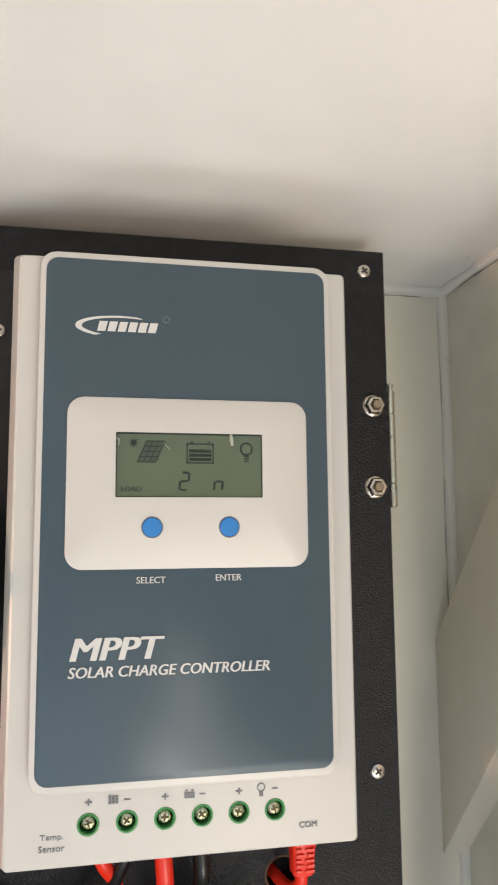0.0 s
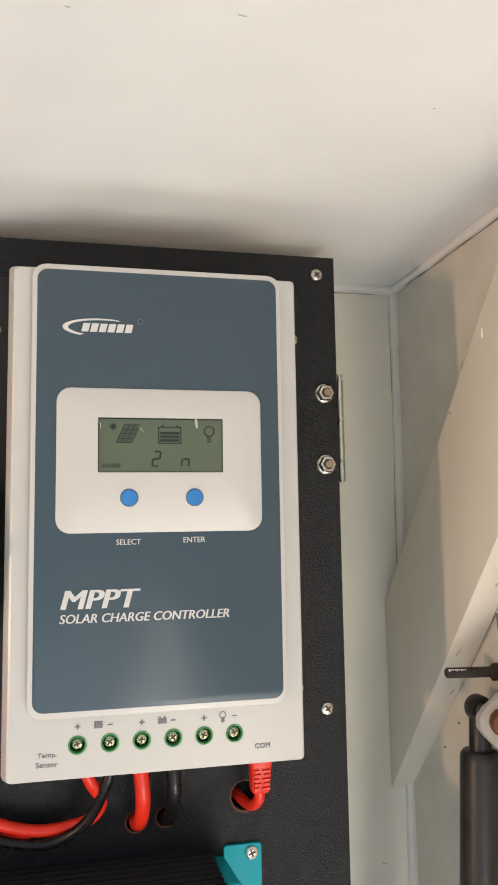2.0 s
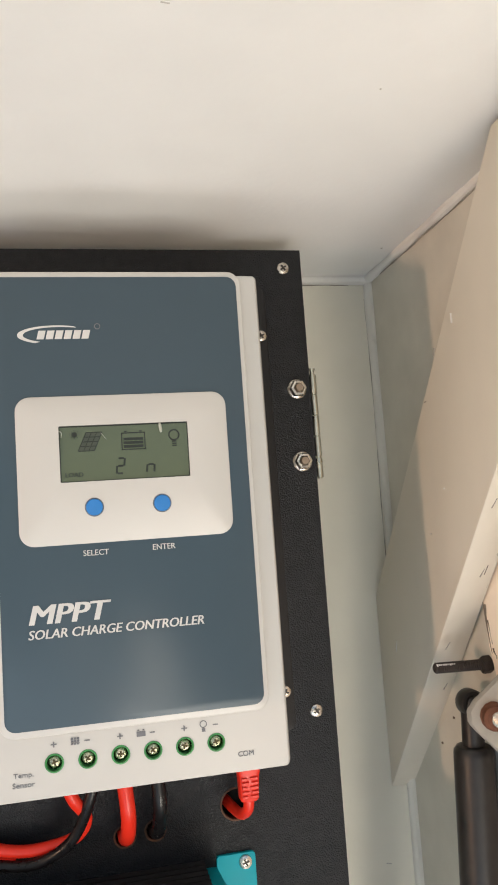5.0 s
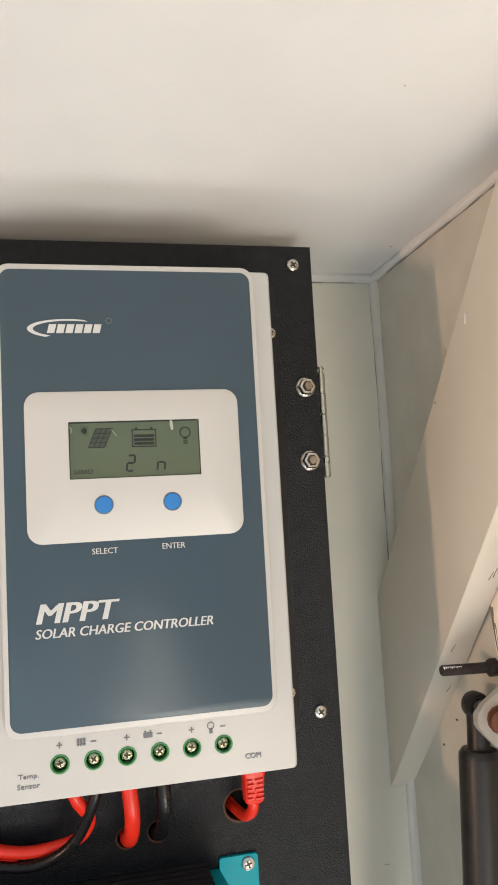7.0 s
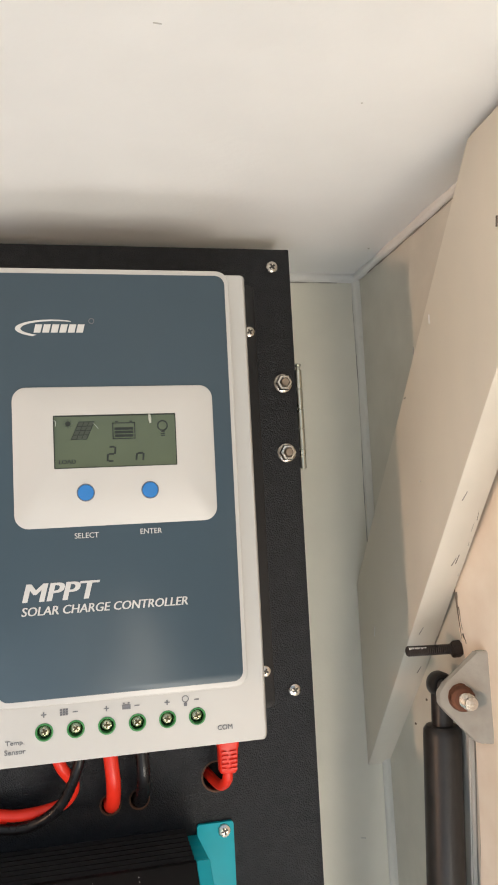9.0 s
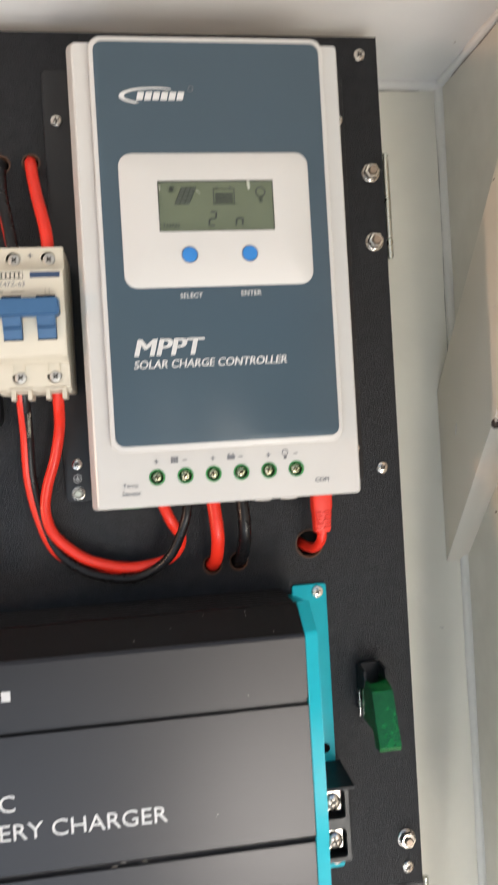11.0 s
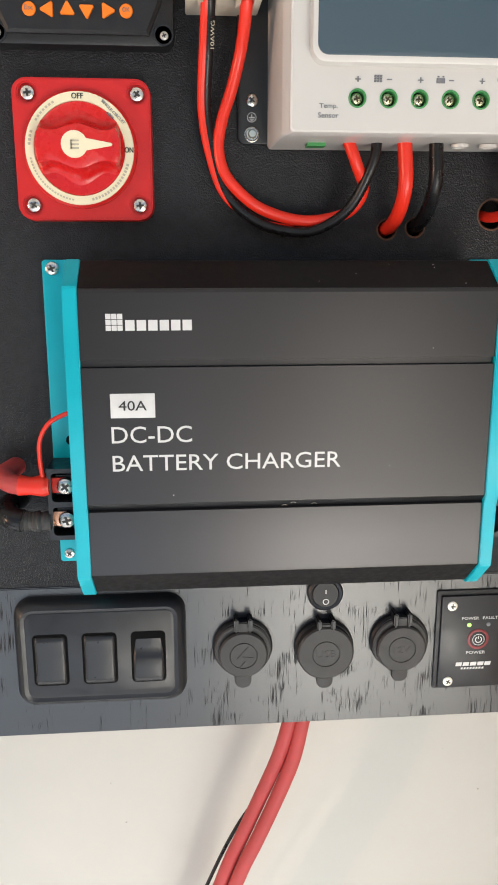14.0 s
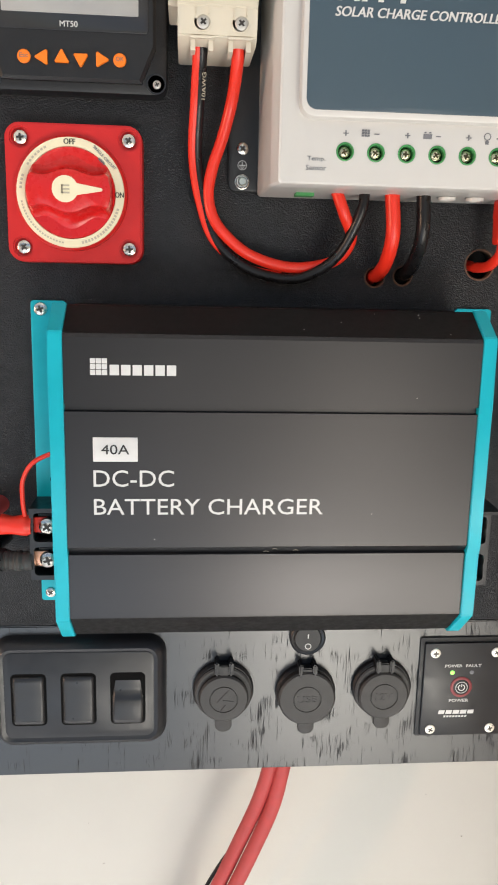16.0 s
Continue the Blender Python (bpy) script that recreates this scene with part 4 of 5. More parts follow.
# ---- remote meter ----
def remote_meter():
    t = thing("remote_meter", (-0.131, 0, 1.127), "black square remote meter with pale display and orange buttons", "meter")
    x0, x1, z0, z1 = -0.1775, -0.0850, 1.1265, 1.2195
    bm = bmesh.new()
    plate(bm, x0, x1, z0, z1, -0.0002, -0.0105, 0.006, 0.0018)
    part("base", bm, BLACK, t)
    bm = bmesh.new()
    oct_out = [(-0.1725, 1.1475), (-0.1655, 1.1312), (-0.0975, 1.1312), (-0.0905, 1.1475), (-0.0905, 1.2000), (-0.0975, 1.2150), (-0.1655, 1.2150), (-0.1725, 1.2000)]
    cx, cz = -0.1315, 1.173
    oct_in = [(cx + (x - cx) * 0.965, cz + (z - cz) * 0.965) for x, z in oct_out]
    loft(bm, [[(x, -0.010, z) for x, z in oct_out], [(x, -0.0128, z) for x, z in oct_out], [(x, -0.0140, z) for x, z in oct_in]])
    part("raised_face", bm, BLACK, t)
    bm = bmesh.new()
    plate(bm, -0.1690, -0.0940, 1.1535, 1.2085, -0.0138, -0.0146, 0.002, 0.0003)
    part("bezel", bm, GLASSY, t, "glossy dark display bezel")
    bm = bmesh.new()
    plate(bm, -0.1640, -0.0988, 1.1610, 1.1945, -0.0145, -0.0149, 0.0006, 0.0001)
    part("display", bm, LCDPALE, t, "pale grey lit display")
    lettering("writing", "MT50", -0.1365, -0.1280, 1.1552, 1.1578, -0.0148, PRINTW, t, bold=0.00005)
    lettering("writing", "COM", -0.1252, -0.1208, 1.1980, 1.1993, -0.0148, PRINTW, t)
    bm = bmesh.new()
    lathe(bm, [(0.0013, 0), (0.0012, 0.0004), (0.0004, 0.0006)], (-0.1226, -0.0146, 1.2032), n=14)
    part("indicator", bm, LEDCOM, t, "lit green indicator lamp")
    for x, kind in ((-0.1540, "o"), (-0.1450, "l"), (-0.1360, "u"), (-0.1268, "d"), (-0.1172, "r"), (-0.1080, "o")):
        bm = bmesh.new()
        zc, r = 1.1412, 0.0032
        if kind == "o":
            lathe(bm, [(r, 0), (r, 0.0009), (r * 0.85, 0.0013), (0.0002, 0.0013)], (x, -0.014, zc), n=24)
        else:
            a0 = {"l": 180, "u": 90, "d": 270, "r": 0}[kind]
            ring = []
            for k in range(3):
                a = radians(a0 + 120 * k)
                for da in (-7, 0, 7):
                    b = a + radians(da)
                    ring.append((x + r * 1.18 * math.cos(b), zc + r * 1.18 * math.sin(b)))
            ins = [(x + (p - x) * 0.9, zc + (q - zc) * 0.9) for p, q in ring]
            loft(bm, [[(p, -0.014, q) for p, q in ring], [(p, -0.0150, q) for p, q in ring], [(p, -0.0154, q) for p, q in ins]])
        part("button", bm, ORANGE, t, "orange rubber button")
    lettering("writing", "Esc", -0.1560, -0.1520, 1.1406, 1.1426, -0.0155, PRINTG, t)
    lettering("writing", "OK", -0.1098, -0.1062, 1.1406, 1.1426, -0.0155, PRINTG, t)
    for x, z in ((x0 + 0.0065, z0 + 0.0055), (x1 - 0.0055, z0 + 0.0055), (x0 + 0.0065, z1 - 0.0065), (x1 - 0.0055, z1 - 0.0065)):
        bm = bmesh.new()
        lathe(bm, [(0.0050, 0), (0.0050, 0.0010), (0.0043, 0.0010), (0.0040, -0.004), (0.0002, -0.004)], (x, -0.0100, z), n=26)
        well = part("screw_well", bm, SATIN, t)
        bm = bmesh.new()
        lathe(bm, [(0.0040, 0), (0.0002, 0.0)], (x, -0.01062, z), n=22)
        part("well_floor", bm, HOLESHADE, well)
        screw(x + 0.0004, -0.0107, z - 0.0004, 0.0021, t, DULL, turn=25)


remote_meter()


# ---- two-pole breaker ----
def breaker():
    t = thing("circuit_breaker", (-0.0615, 0, 1.137), "ivory two-pole circuit breaker with blue levers, switched on", "circuit breaker")
    x0, x1 = -0.0795, -0.0435
    bm = bmesh.new()
    yz = [(-0.0002, 1.1440), (-0.0400, 1.1425), (-0.0462, 1.1452), (-0.0475, 1.1575), (-0.0552, 1.1602), (-0.0560, 1.1615), (-0.0560, 1.2036), (-0.0470, 1.2042), (-0.0455, 1.2172), (-0.0002, 1.2175)]
    along_x(bm, yz, x0, x1)
    bmesh.ops.bevel(bm, geom=bm.edges[:], offset=0.0005, segments=2, affect="EDGES")
    part("case", bm, BREAKERM, t)
    bm = bmesh.new()
    box(bm, x0 - 0.0045, x0 + 0.002, -0.0360, -0.0080, 1.1600, 1.1960)
    bmesh.ops.bevel(bm, geom=bm.edges[:], offset=0.0005, segments=2, affect="EDGES")
    part("side_step", bm, BREAKERM, t)
    for x in (-0.0685, -0.0512):
        bm = bmesh.new()
        for u in (-0.0030, 0.0026):
            box(bm, x + u, x + u + 0.0004, -0.0482, -0.0470, 1.1535, 1.1580)
        part("guide_rib", bm, BREAKERM, t)
    # dark lever slots, levers and the bar that joins them
    for a in (-0.0735, -0.0570):
        bm = bmesh.new()
        box(bm, a - 0.0002, a + 0.0092, -0.0564, -0.0550, 1.1682, 1.1905)
        part("lever_slot", bm, HOLESHADE, t)
        bm = bmesh.new()
        along_x(bm, [(-0.055, 1.1686), (-0.0572, 1.1688), (-0.0596, 1.1735), (-0.0584, 1.1748), (-0.0620, 1.1800), (-0.0620, 1.1870), (-0.055, 1.1880)], a, a + 0.0090)
        bmesh.ops.bevel(bm, geom=bm.edges[:], offset=0.0004, segments=2, affect="EDGES")
        part("lever", bm, BREAKBLUE, t, "blue breaker lever, up")
    bm = bmesh.new()
    box(bm, -0.0758, -0.0456, -0.0650, -0.0560, 1.1795, 1.1880)
    bmesh.ops.bevel(bm, geom=bm.edges[:], offset=0.0008, segments=2, affect="EDGES")
    part("lever_bar", bm, BREAKBLUE, t)
    for x in (-0.0685, -0.0512):
        for z, yy in ((1.1510, -0.0468), (1.2108, -0.0462)):
            bm = bmesh.new()
            lathe(bm, [(0.0042, -0.001), (0.0042, 0.0003), (0.0038, 0.0003), (0.0036, 0.0001), (0.0002, 0.0001)], (x, yy, z), n=22, caps=False)
            part("screw_well", bm, BREAKERM, t)
            # flat disc in a darker tone draws the shade in the well
            bm = bmesh.new()
            lathe(bm, [(0.0036, 0.0), (0.0002, 0.0)], (x, yy - 0.00012, z), n=20)
            part("well_floor", bm, PRINTSOFT, t)
            screw(x + 0.0005, yy, z - 0.0003, 0.0030, t, DULL, turn=40, proud=0.35)
        bm = bmesh.new()
        box(bm, x - 0.0052, x - 0.0030, -0.0440, -0.030, 1.1395, 1.1445)
        box(bm, x + 0.0030, x + 0.0052, -0.0440, -0.030, 1.1395, 1.1445)
        part("clamp_foot", bm, BREAKERM, t)
        bm = bmesh.new()
        box(bm, x - 0.0055, x + 0.0055, -0.0470, -0.0445, 1.1440, 1.1450)
        part("clamp_lip", bm, BREAKERM, t)
    y = -0.0562
    bars("name_block", [(-0.0778, -0.0628, 1.1990, 1.2024)], y, PRINTK, t)
    bars("name_bars", [(-0.0770 + 0.0021 * k, -0.0770 + 0.0021 * k + 0.0014, 1.1994, 1.2020) for k in range(7)], y - 0.0002, BREAKERM, t)
    lettering("writing", "DZ47Z-63", -0.0775, -0.0622, 1.1953, 1.1976, y, PRINTG, t)
    bars("rating_bars", [(-0.0773, -0.0728, 1.1918, 1.1934), (-0.0690, -0.0625, 1.1923, 1.1930)], y, PRINTSOFT, t)
    bars("colour_bar", [(-0.0595, -0.0450, 1.1994, 1.2022)], y, BARBLUE, t)
    bars("circuit_lines", [(-0.0527, -0.0524, 1.1895, 1.1940), (-0.0507, -0.0504, 1.1895, 1.1940)], y, PRINTSOFT, t)
    lettering("writing", "+", -0.0610, -0.0588, 1.2115, 1.2137, -0.0468, PRINTG, t, bold=0.0001)
    bars("minus_sign", [(-0.0775, -0.0757, 1.2130, 1.2134)], -0.0468, PRINTG, t)


breaker()


# ---- battery isolator ----
def battery_switch():
    cx, cz = -0.1312, 1.0782
    t = thing("battery_switch", (cx, 0, 1.045), "red square battery isolator with cream dial, turned on", "battery switch")
    bm = bmesh.new()
    rings = []
    for y, g, r in ((-0.0002, 0.0, 0.0075), (-0.0078, -0.0002, 0.0075), (-0.0084, -0.0004, 0.0074)):
        ring = []
        for x, z in rrect(cx - 0.0350 - g, cx + 0.0338 + g, cz - 0.0342 - g, cz + 0.0342 + g, r, 6):
            ring.append((x, y, z))
        rings.append(ring)
    loft(bm, rings)
    part("base", bm, REDSW, t)
    bm = bmesh.new()
    wells = [(cx + sx * 0.0268, cz + sz * 0.0266, 0.0046) for sx in (-1, 1) for sz in (-1, 1)]
    holed(bm, rrect(cx - 0.0345, cx + 0.0333, cz - 0.0337, cz + 0.0337, 0.0072, 6), wells, -0.0085, -0.0110)
    bmesh.ops.bevel(bm, geom=[e for e in bm.edges if all(abs(v.co.y + 0.0110) < 1e-6 for v in e.verts) and e.calc_face_angle(0) > 1.0], offset=0.0008, segments=2, affect="EDGES")
    part("front_plate", bm, REDSW, t)
    cx -= 0.0019
    bm = bmesh.new()
    lathe(bm, [(0.0284, 0.0), (0.0280, 0.0035), (0.0270, 0.0045), (0.0200, 0.0045)], (cx, -0.0105, cz), n=56)
    part("collar", bm, REDSW, t)
    bm = bmesh.new()
    lathe(bm, [(0.0268, 0.0), (0.0266, 0.0008), (0.0225, 0.0008), (0.0222, 0.0)], (cx, -0.0150, cz), n=56)
    part("dial", bm, CREAM, t, "cream dial ring")
    bm = bmesh.new()
    lathe(bm, [(0.0222, 0.0), (0.0220, 0.0006), (0.0205, 0.0002), (0.0002, 0.0)], (cx, -0.0150, cz), n=48)
    knob = part("knob", bm, REDKNOB, t)
    # wavy grip across the knob
    bm = bmesh.new()
    rr = 0.0208
    wave = [(-1 + 2 * k / 24) for k in range(25)]
    top = [(cx + 0.0182 * u, cz + 0.0093 + 0.0015 * math.cos(u * 4.4)) for u in wave]
    bot = [(cx + 0.0182 * u, cz - 0.0085 - 0.0018 * math.cos(u * 4.4)) for u in wave]
    right = [(cx + rr * math.cos(a), cz + rr * math.sin(a)) for a in (-0.35, -0.17, 0.0, 0.17, 0.35)]
    left = [(cx - rr * math.cos(a), cz + rr * math.sin(a)) for a in (0.35, 0.17, 0.0, -0.17, -0.35)]
    outline = bot + right + top[::-1] + left
    mid_x, mid_z = cx, cz
    ins = [(mid_x + (x - mid_x) * 0.95, mid_z + (z - mid_z) * 0.86) for x, z in outline]
    def drawn(fx, fz):
        return [(mid_x + (x - mid_x) * fx, mid_z + (z - mid_z) * fz) for x, z in outline]

    loft(bm, [[(x, y, z) for x, z in o] for y, o in ((-0.0150, drawn(1.02, 1.75)), (-0.0156, drawn(1.015, 1.5)), (-0.0172, drawn(1.01, 1.25)), (-0.0198, drawn(1.0, 1.10)), (-0.0225, drawn(1.0, 1.03)), (-0.0240, drawn(0.99, 0.97)), (-0.0245, ins))])
    part("grip", bm, REDKNOB, knob)
    bm = bmesh.new()
    ptr = []
    px, pz, pr = cx - 0.0014, cz + 0.0010, 0.0064
    for k in range(21):
        a = radians(26 + 308 * k / 20)
        ptr.append((px + pr * math.cos(a), pz + pr * math.sin(a)))
    ptr += [(px + 0.0178, pz - 0.0007), (px + 0.0183, pz), (px + 0.0178, pz + 0.0007)]
    prism(bm, ptr, -0.0240, -0.0250)
    part("pointer", bm, CREAM, knob, "cream pointer")
    bars("pointer_mark", [(px - 0.0018, px + 0.0022, pz - 0.0022 + 0.0017 * k, pz - 0.0022 + 0.0017 * k + 0.0008) for k in range(3)] + [(px - 0.0018, px - 0.0010, pz - 0.0022, pz + 0.0020)], -0.0252, PRINTSOFT, knob)
    y = -0.0160
    lettering("writing", "OFF", cx - 0.0028, cx + 0.0028, cz + 0.0232, cz + 0.0258, y, PRINTK, t, bold=0.0001)
    lettering("writing", "ON", cx + 0.0222, cx + 0.0264, cz - 0.0016, cz + 0.0010, y, PRINTK, t, bold=0.0001)
    lettering("writing", "SINGLE CIRCUIT", cx + 0.0097, cx + 0.0247, cz + 0.0166, cz + 0.0180, y, PRINTG, t, turn=-45, bold=0.00005)
    lettering("writing", "6006", cx + 0.0137, cx + 0.0177, cz + 0.0149, cz + 0.0164, y, PRINTG, t, turn=-45, bold=0.00005)
    bm = bmesh.new()
    for a0, a1, n, r0, r1 in ((118, 150, 7, 0.0240, 0.0250), (160, 178, 4, 0.0240, 0.0252), (190, 262, 20, 0.0242, 0.0250), (282, 345, 16, 0.0239, 0.0252)):
        for k in range(n):
            b0, b1 = radians(a0 + (a1 - a0) * k / n), radians(a0 + (a1 - a0) * (k + 0.62) / n)
            prism(bm, [(cx + r * math.cos(b), cz + r * math.sin(b)) for r, b in ((r0, b0), (r1, b0), (r1, b1), (r0, b1))], y + 0.0002, y)
    part("small_print_bars", bm, PRINTSOFT, t)
    for sx in (-1, 1):
        for sz in (-1, 1):
            x, z = cx + 0.0019 + sx * 0.0268, cz + sz * 0.0266
            screw(x, -0.0094, z, 0.0035, t, turn=30 + 25 * sx * sz)


battery_switch()


# ---- battery charger ----
def battery_charger():
    t = thing("battery_charger", (-0.032, 0, 0.853), "black ribbed battery charger with turquoise end caps", "battery charger")
    ribs = []
    for k in range(7):
        y = -0.0415 + 0.0058 * k
        ribs += [(y, 1.0236), (y + 0.0012, 1.0219), (y + 0.0036, 1.0219), (y + 0.0048, 1.0236)]
    front = [(-0.0002, 0.8545), (-0.0440, 0.8535), (-0.0460, 0.8545), (-0.0618, 0.8700), (-0.0620, 0.8715), (-0.0620, 0.9035), (-0.0608, 0.9045), (-0.0640, 0.9082), (-0.0640, 0.9752),
             (-0.0615, 0.9756), (-0.0615, 0.9784), (-0.0640, 0.9788), (-0.0640, 1.0100), (-0.0632, 1.0118), (-0.0460, 1.0260)]
    bm = bmesh.new()
    along_x(bm, [(-0.0002, 0.8702)] + front[3:-1] + [(-0.0002, 1.0118)], -0.1317, 0.0675)
    part("case", bm, ANOD, t, "", 0.2)
    # the case's bottom bevel, split off to take the shaded finish
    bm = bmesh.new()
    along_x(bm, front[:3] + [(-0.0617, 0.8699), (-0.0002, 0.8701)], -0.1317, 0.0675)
    part("bottom_bevel", bm, SHADEDMETAL, t)
    # top bevel and ribs; their shade is put into the dull finish
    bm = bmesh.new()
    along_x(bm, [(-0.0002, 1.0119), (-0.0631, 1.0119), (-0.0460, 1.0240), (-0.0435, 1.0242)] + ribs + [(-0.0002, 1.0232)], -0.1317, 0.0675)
    part("heat_sink", bm, SHADEDMETAL, t, "black ribbed heat sink, shade put into its finish", 0.2)
    cap = [(-0.0002, 0.8530), (-0.0445, 0.8522), (-0.0470, 0.8535), (-0.0630, 0.8690), (-0.0634, 0.8710), (-0.0634, 0.9030), (-0.0655, 0.9075), (-0.0655, 0.9765), (-0.0650, 0.9775), (-0.0648, 1.0105), (-0.0640, 1.0128), (-0.0465, 1.0250), (-0.0400, 1.0232), (-0.0002, 1.0190)]
    for a, b in ((-0.1386, -0.1318), (0.0676, 0.0742)):
        bm = bmesh.new()
        along_x(bm, cap, a, b)
        bmesh.ops.bevel(bm, geom=bm.edges[:], offset=0.0004, segments=2, affect="EDGES")
        part("end_cap", bm, TEAL, t, "turquoise end cap")
    # mounting flanges, the left and right with a notch for the terminals
    for x0, x1, sx in ((-0.1575, -0.1390, -1), (0.0740, 0.0945, 1)):
        bm = bmesh.new()
        plate(bm, x0, x1, 0.9130, 1.0245, -0.0002, -0.0022, 0.0018, 0.0003)
        part("flange", bm, TEAL, t)
        bm = bmesh.new()
        plate(bm, x0 + (0.0008 if sx < 0 else 0), x1 + (0.0022 if sx > 0 else 0), 0.8545, 0.8790, -0.0002, -0.0022, 0.0018, 0.0003)
        part("flange", bm, TEAL, t)
        # dark plate in place of a cut slot, shade as its colour
        bm = bmesh.new()
        plate(bm, x0 + 0.0075, x1 - 0.003, 0.9235, 0.9295, -0.0020, -0.0024, 0.003, 0.0001)
        part("flange_slot", bm, HOLESHADE, t)
        sxp = -0.1522 if sx < 0 else 0.0890
        screw(sxp, -0.0022, 1.0200, 0.0036, t, turn=20)
        screw(-0.1515 if sx < 0 else 0.0920, -0.0022, 0.8595, 0.0030, t, turn=55)
        # terminal block: two rounded cells, a screw and contact in each
        a, b = (-0.1575, -0.1393) if sx < 0 else (0.0743, 0.0950)
        zs = (0.9060, 0.8870) if sx < 0 else (0.9035, 0.8815)
        bm = bmesh.new()
        cells = [rrect(a + 0.0020, b - 0.0020, z - 0.0080, z + 0.0080, 0.0022, 4) for z in zs]
        holed(bm, [(a, zs[1] - 0.0105), (b, zs[1] - 0.0105), (b, zs[0] + 0.0105), (a, zs[0] + 0.0105)], cells, -0.0024, -0.0262)
        block = part("terminal_block", bm, SATIN, t, "black two-way terminal block")
        if sx > 0:
            bm = bmesh.new()
            along_x(bm, [(-0.0024, zs[0] + 0.0108), (-0.0330, zs[0] + 0.0112), (-0.0335, zs[0] + 0.0130), (-0.0024, zs[0] + 0.0150)], a, b + 0.002)
            part("shroud", bm, SATIN, block)
        for z in zs:
            bm = bmesh.new()
            box(bm, a + 0.0022, b - 0.0022, -0.0135, -0.0026, z - 0.0078, z + 0.0078)
            part("cell_floor", bm, HOLESHADE, block)
            xs = -0.1485 if sx < 0 else 0.0868
            bm = bmesh.new()
            box(bm, xs - 0.0052, xs + 0.0048, -0.0205, -0.0135, z - 0.0052, z + 0.0056)
            part("contact", bm, BLACK if sx < 0 else STEEL, block)
            if sx < 0:
                bm = bmesh.new()
                plate(bm, a + 0.0016, xs, z - 0.0040, z + 0.0045, -0.0200, -0.0222, 0.001, 0.0003)
                part("lug", bm, REDCABLE if z > 0.9 else COPPER, block)
            screw(xs, -0.0223 if sx < 0 else -0.0206, z - 0.0002, 0.0047, t, turn=15 + 20 * (z > 0.9), name="terminal_screw", proud=0.55)
    yf = -0.0642
    bm = bmesh.new()
    plate(bm, -0.1187, -0.0976, 0.9512, 0.9630, -0.0639, yf, 0.0002, 0.00005, 2)
    part("rating_block", bm, PRINTW, t)
    lettering("writing", "40A", -0.1148, -0.1016, 0.9548, 0.9595, yf - 0.0002, PRINTK, t, bold=0.00004)
    lettering("writing", "DC-DC", -0.1187, -0.0803, 0.9388, 0.9470, yf, PRINTW, t, bold=0.0)
    lettering("writing", "BATTERY CHARGER", -0.1187, -0.0072, 0.9248, 0.9328, yf, PRINTW, t, bold=0.0)
    bars("mark_grid", [(-0.1193 + 0.0027 * i, -0.1193 + 0.0027 * i + 0.0024, 0.9926 + 0.0027 * k, 0.9926 + 0.0027 * k + 0.0024) for i in range(3) for k in range(3)], yf, PRINTW, t)
    for k in range(6):
        bars("mark_block", [(-0.1103 + 0.0053 * k, -0.1103 + 0.0053 * k + 0.0043, 0.9926, 0.9975)], yf, PRINTW, t)
    # nicks along the lower groove
    for x, z in ((-0.036, 0.9050), (-0.0315, 0.9062), (-0.021, 0.9055)):
        bm = bmesh.new()
        tube(bm, [(x, -0.0624, z), (x + 0.0012, -0.0630, z + 0.0006), (x + 0.0026, -0.0624, z)], 0.0002, 5, 2)
        part("nick", bm, GROUT, t)

    rng = random.Random(5)
    for k in range(9):
        u = rng.random()
        x, z = (rng.uniform(-0.02, 0.06), rng.uniform(1.0125, 1.0230)) if k < 6 else (rng.uniform(-0.11, 0.05), rng.uniform(0.912, 1.005))
        y = -0.0632 + (z - 1.0118) * 1.41 if k < 6 else -0.0640
        bm = bmesh.new()
        lathe(bm, [(0.00018 + 0.0002 * u, 0), (0.0001, 0.0001)], (x, y, z), n=6)
        part("dust_fleck", bm, SPECK, t)


battery_charger()


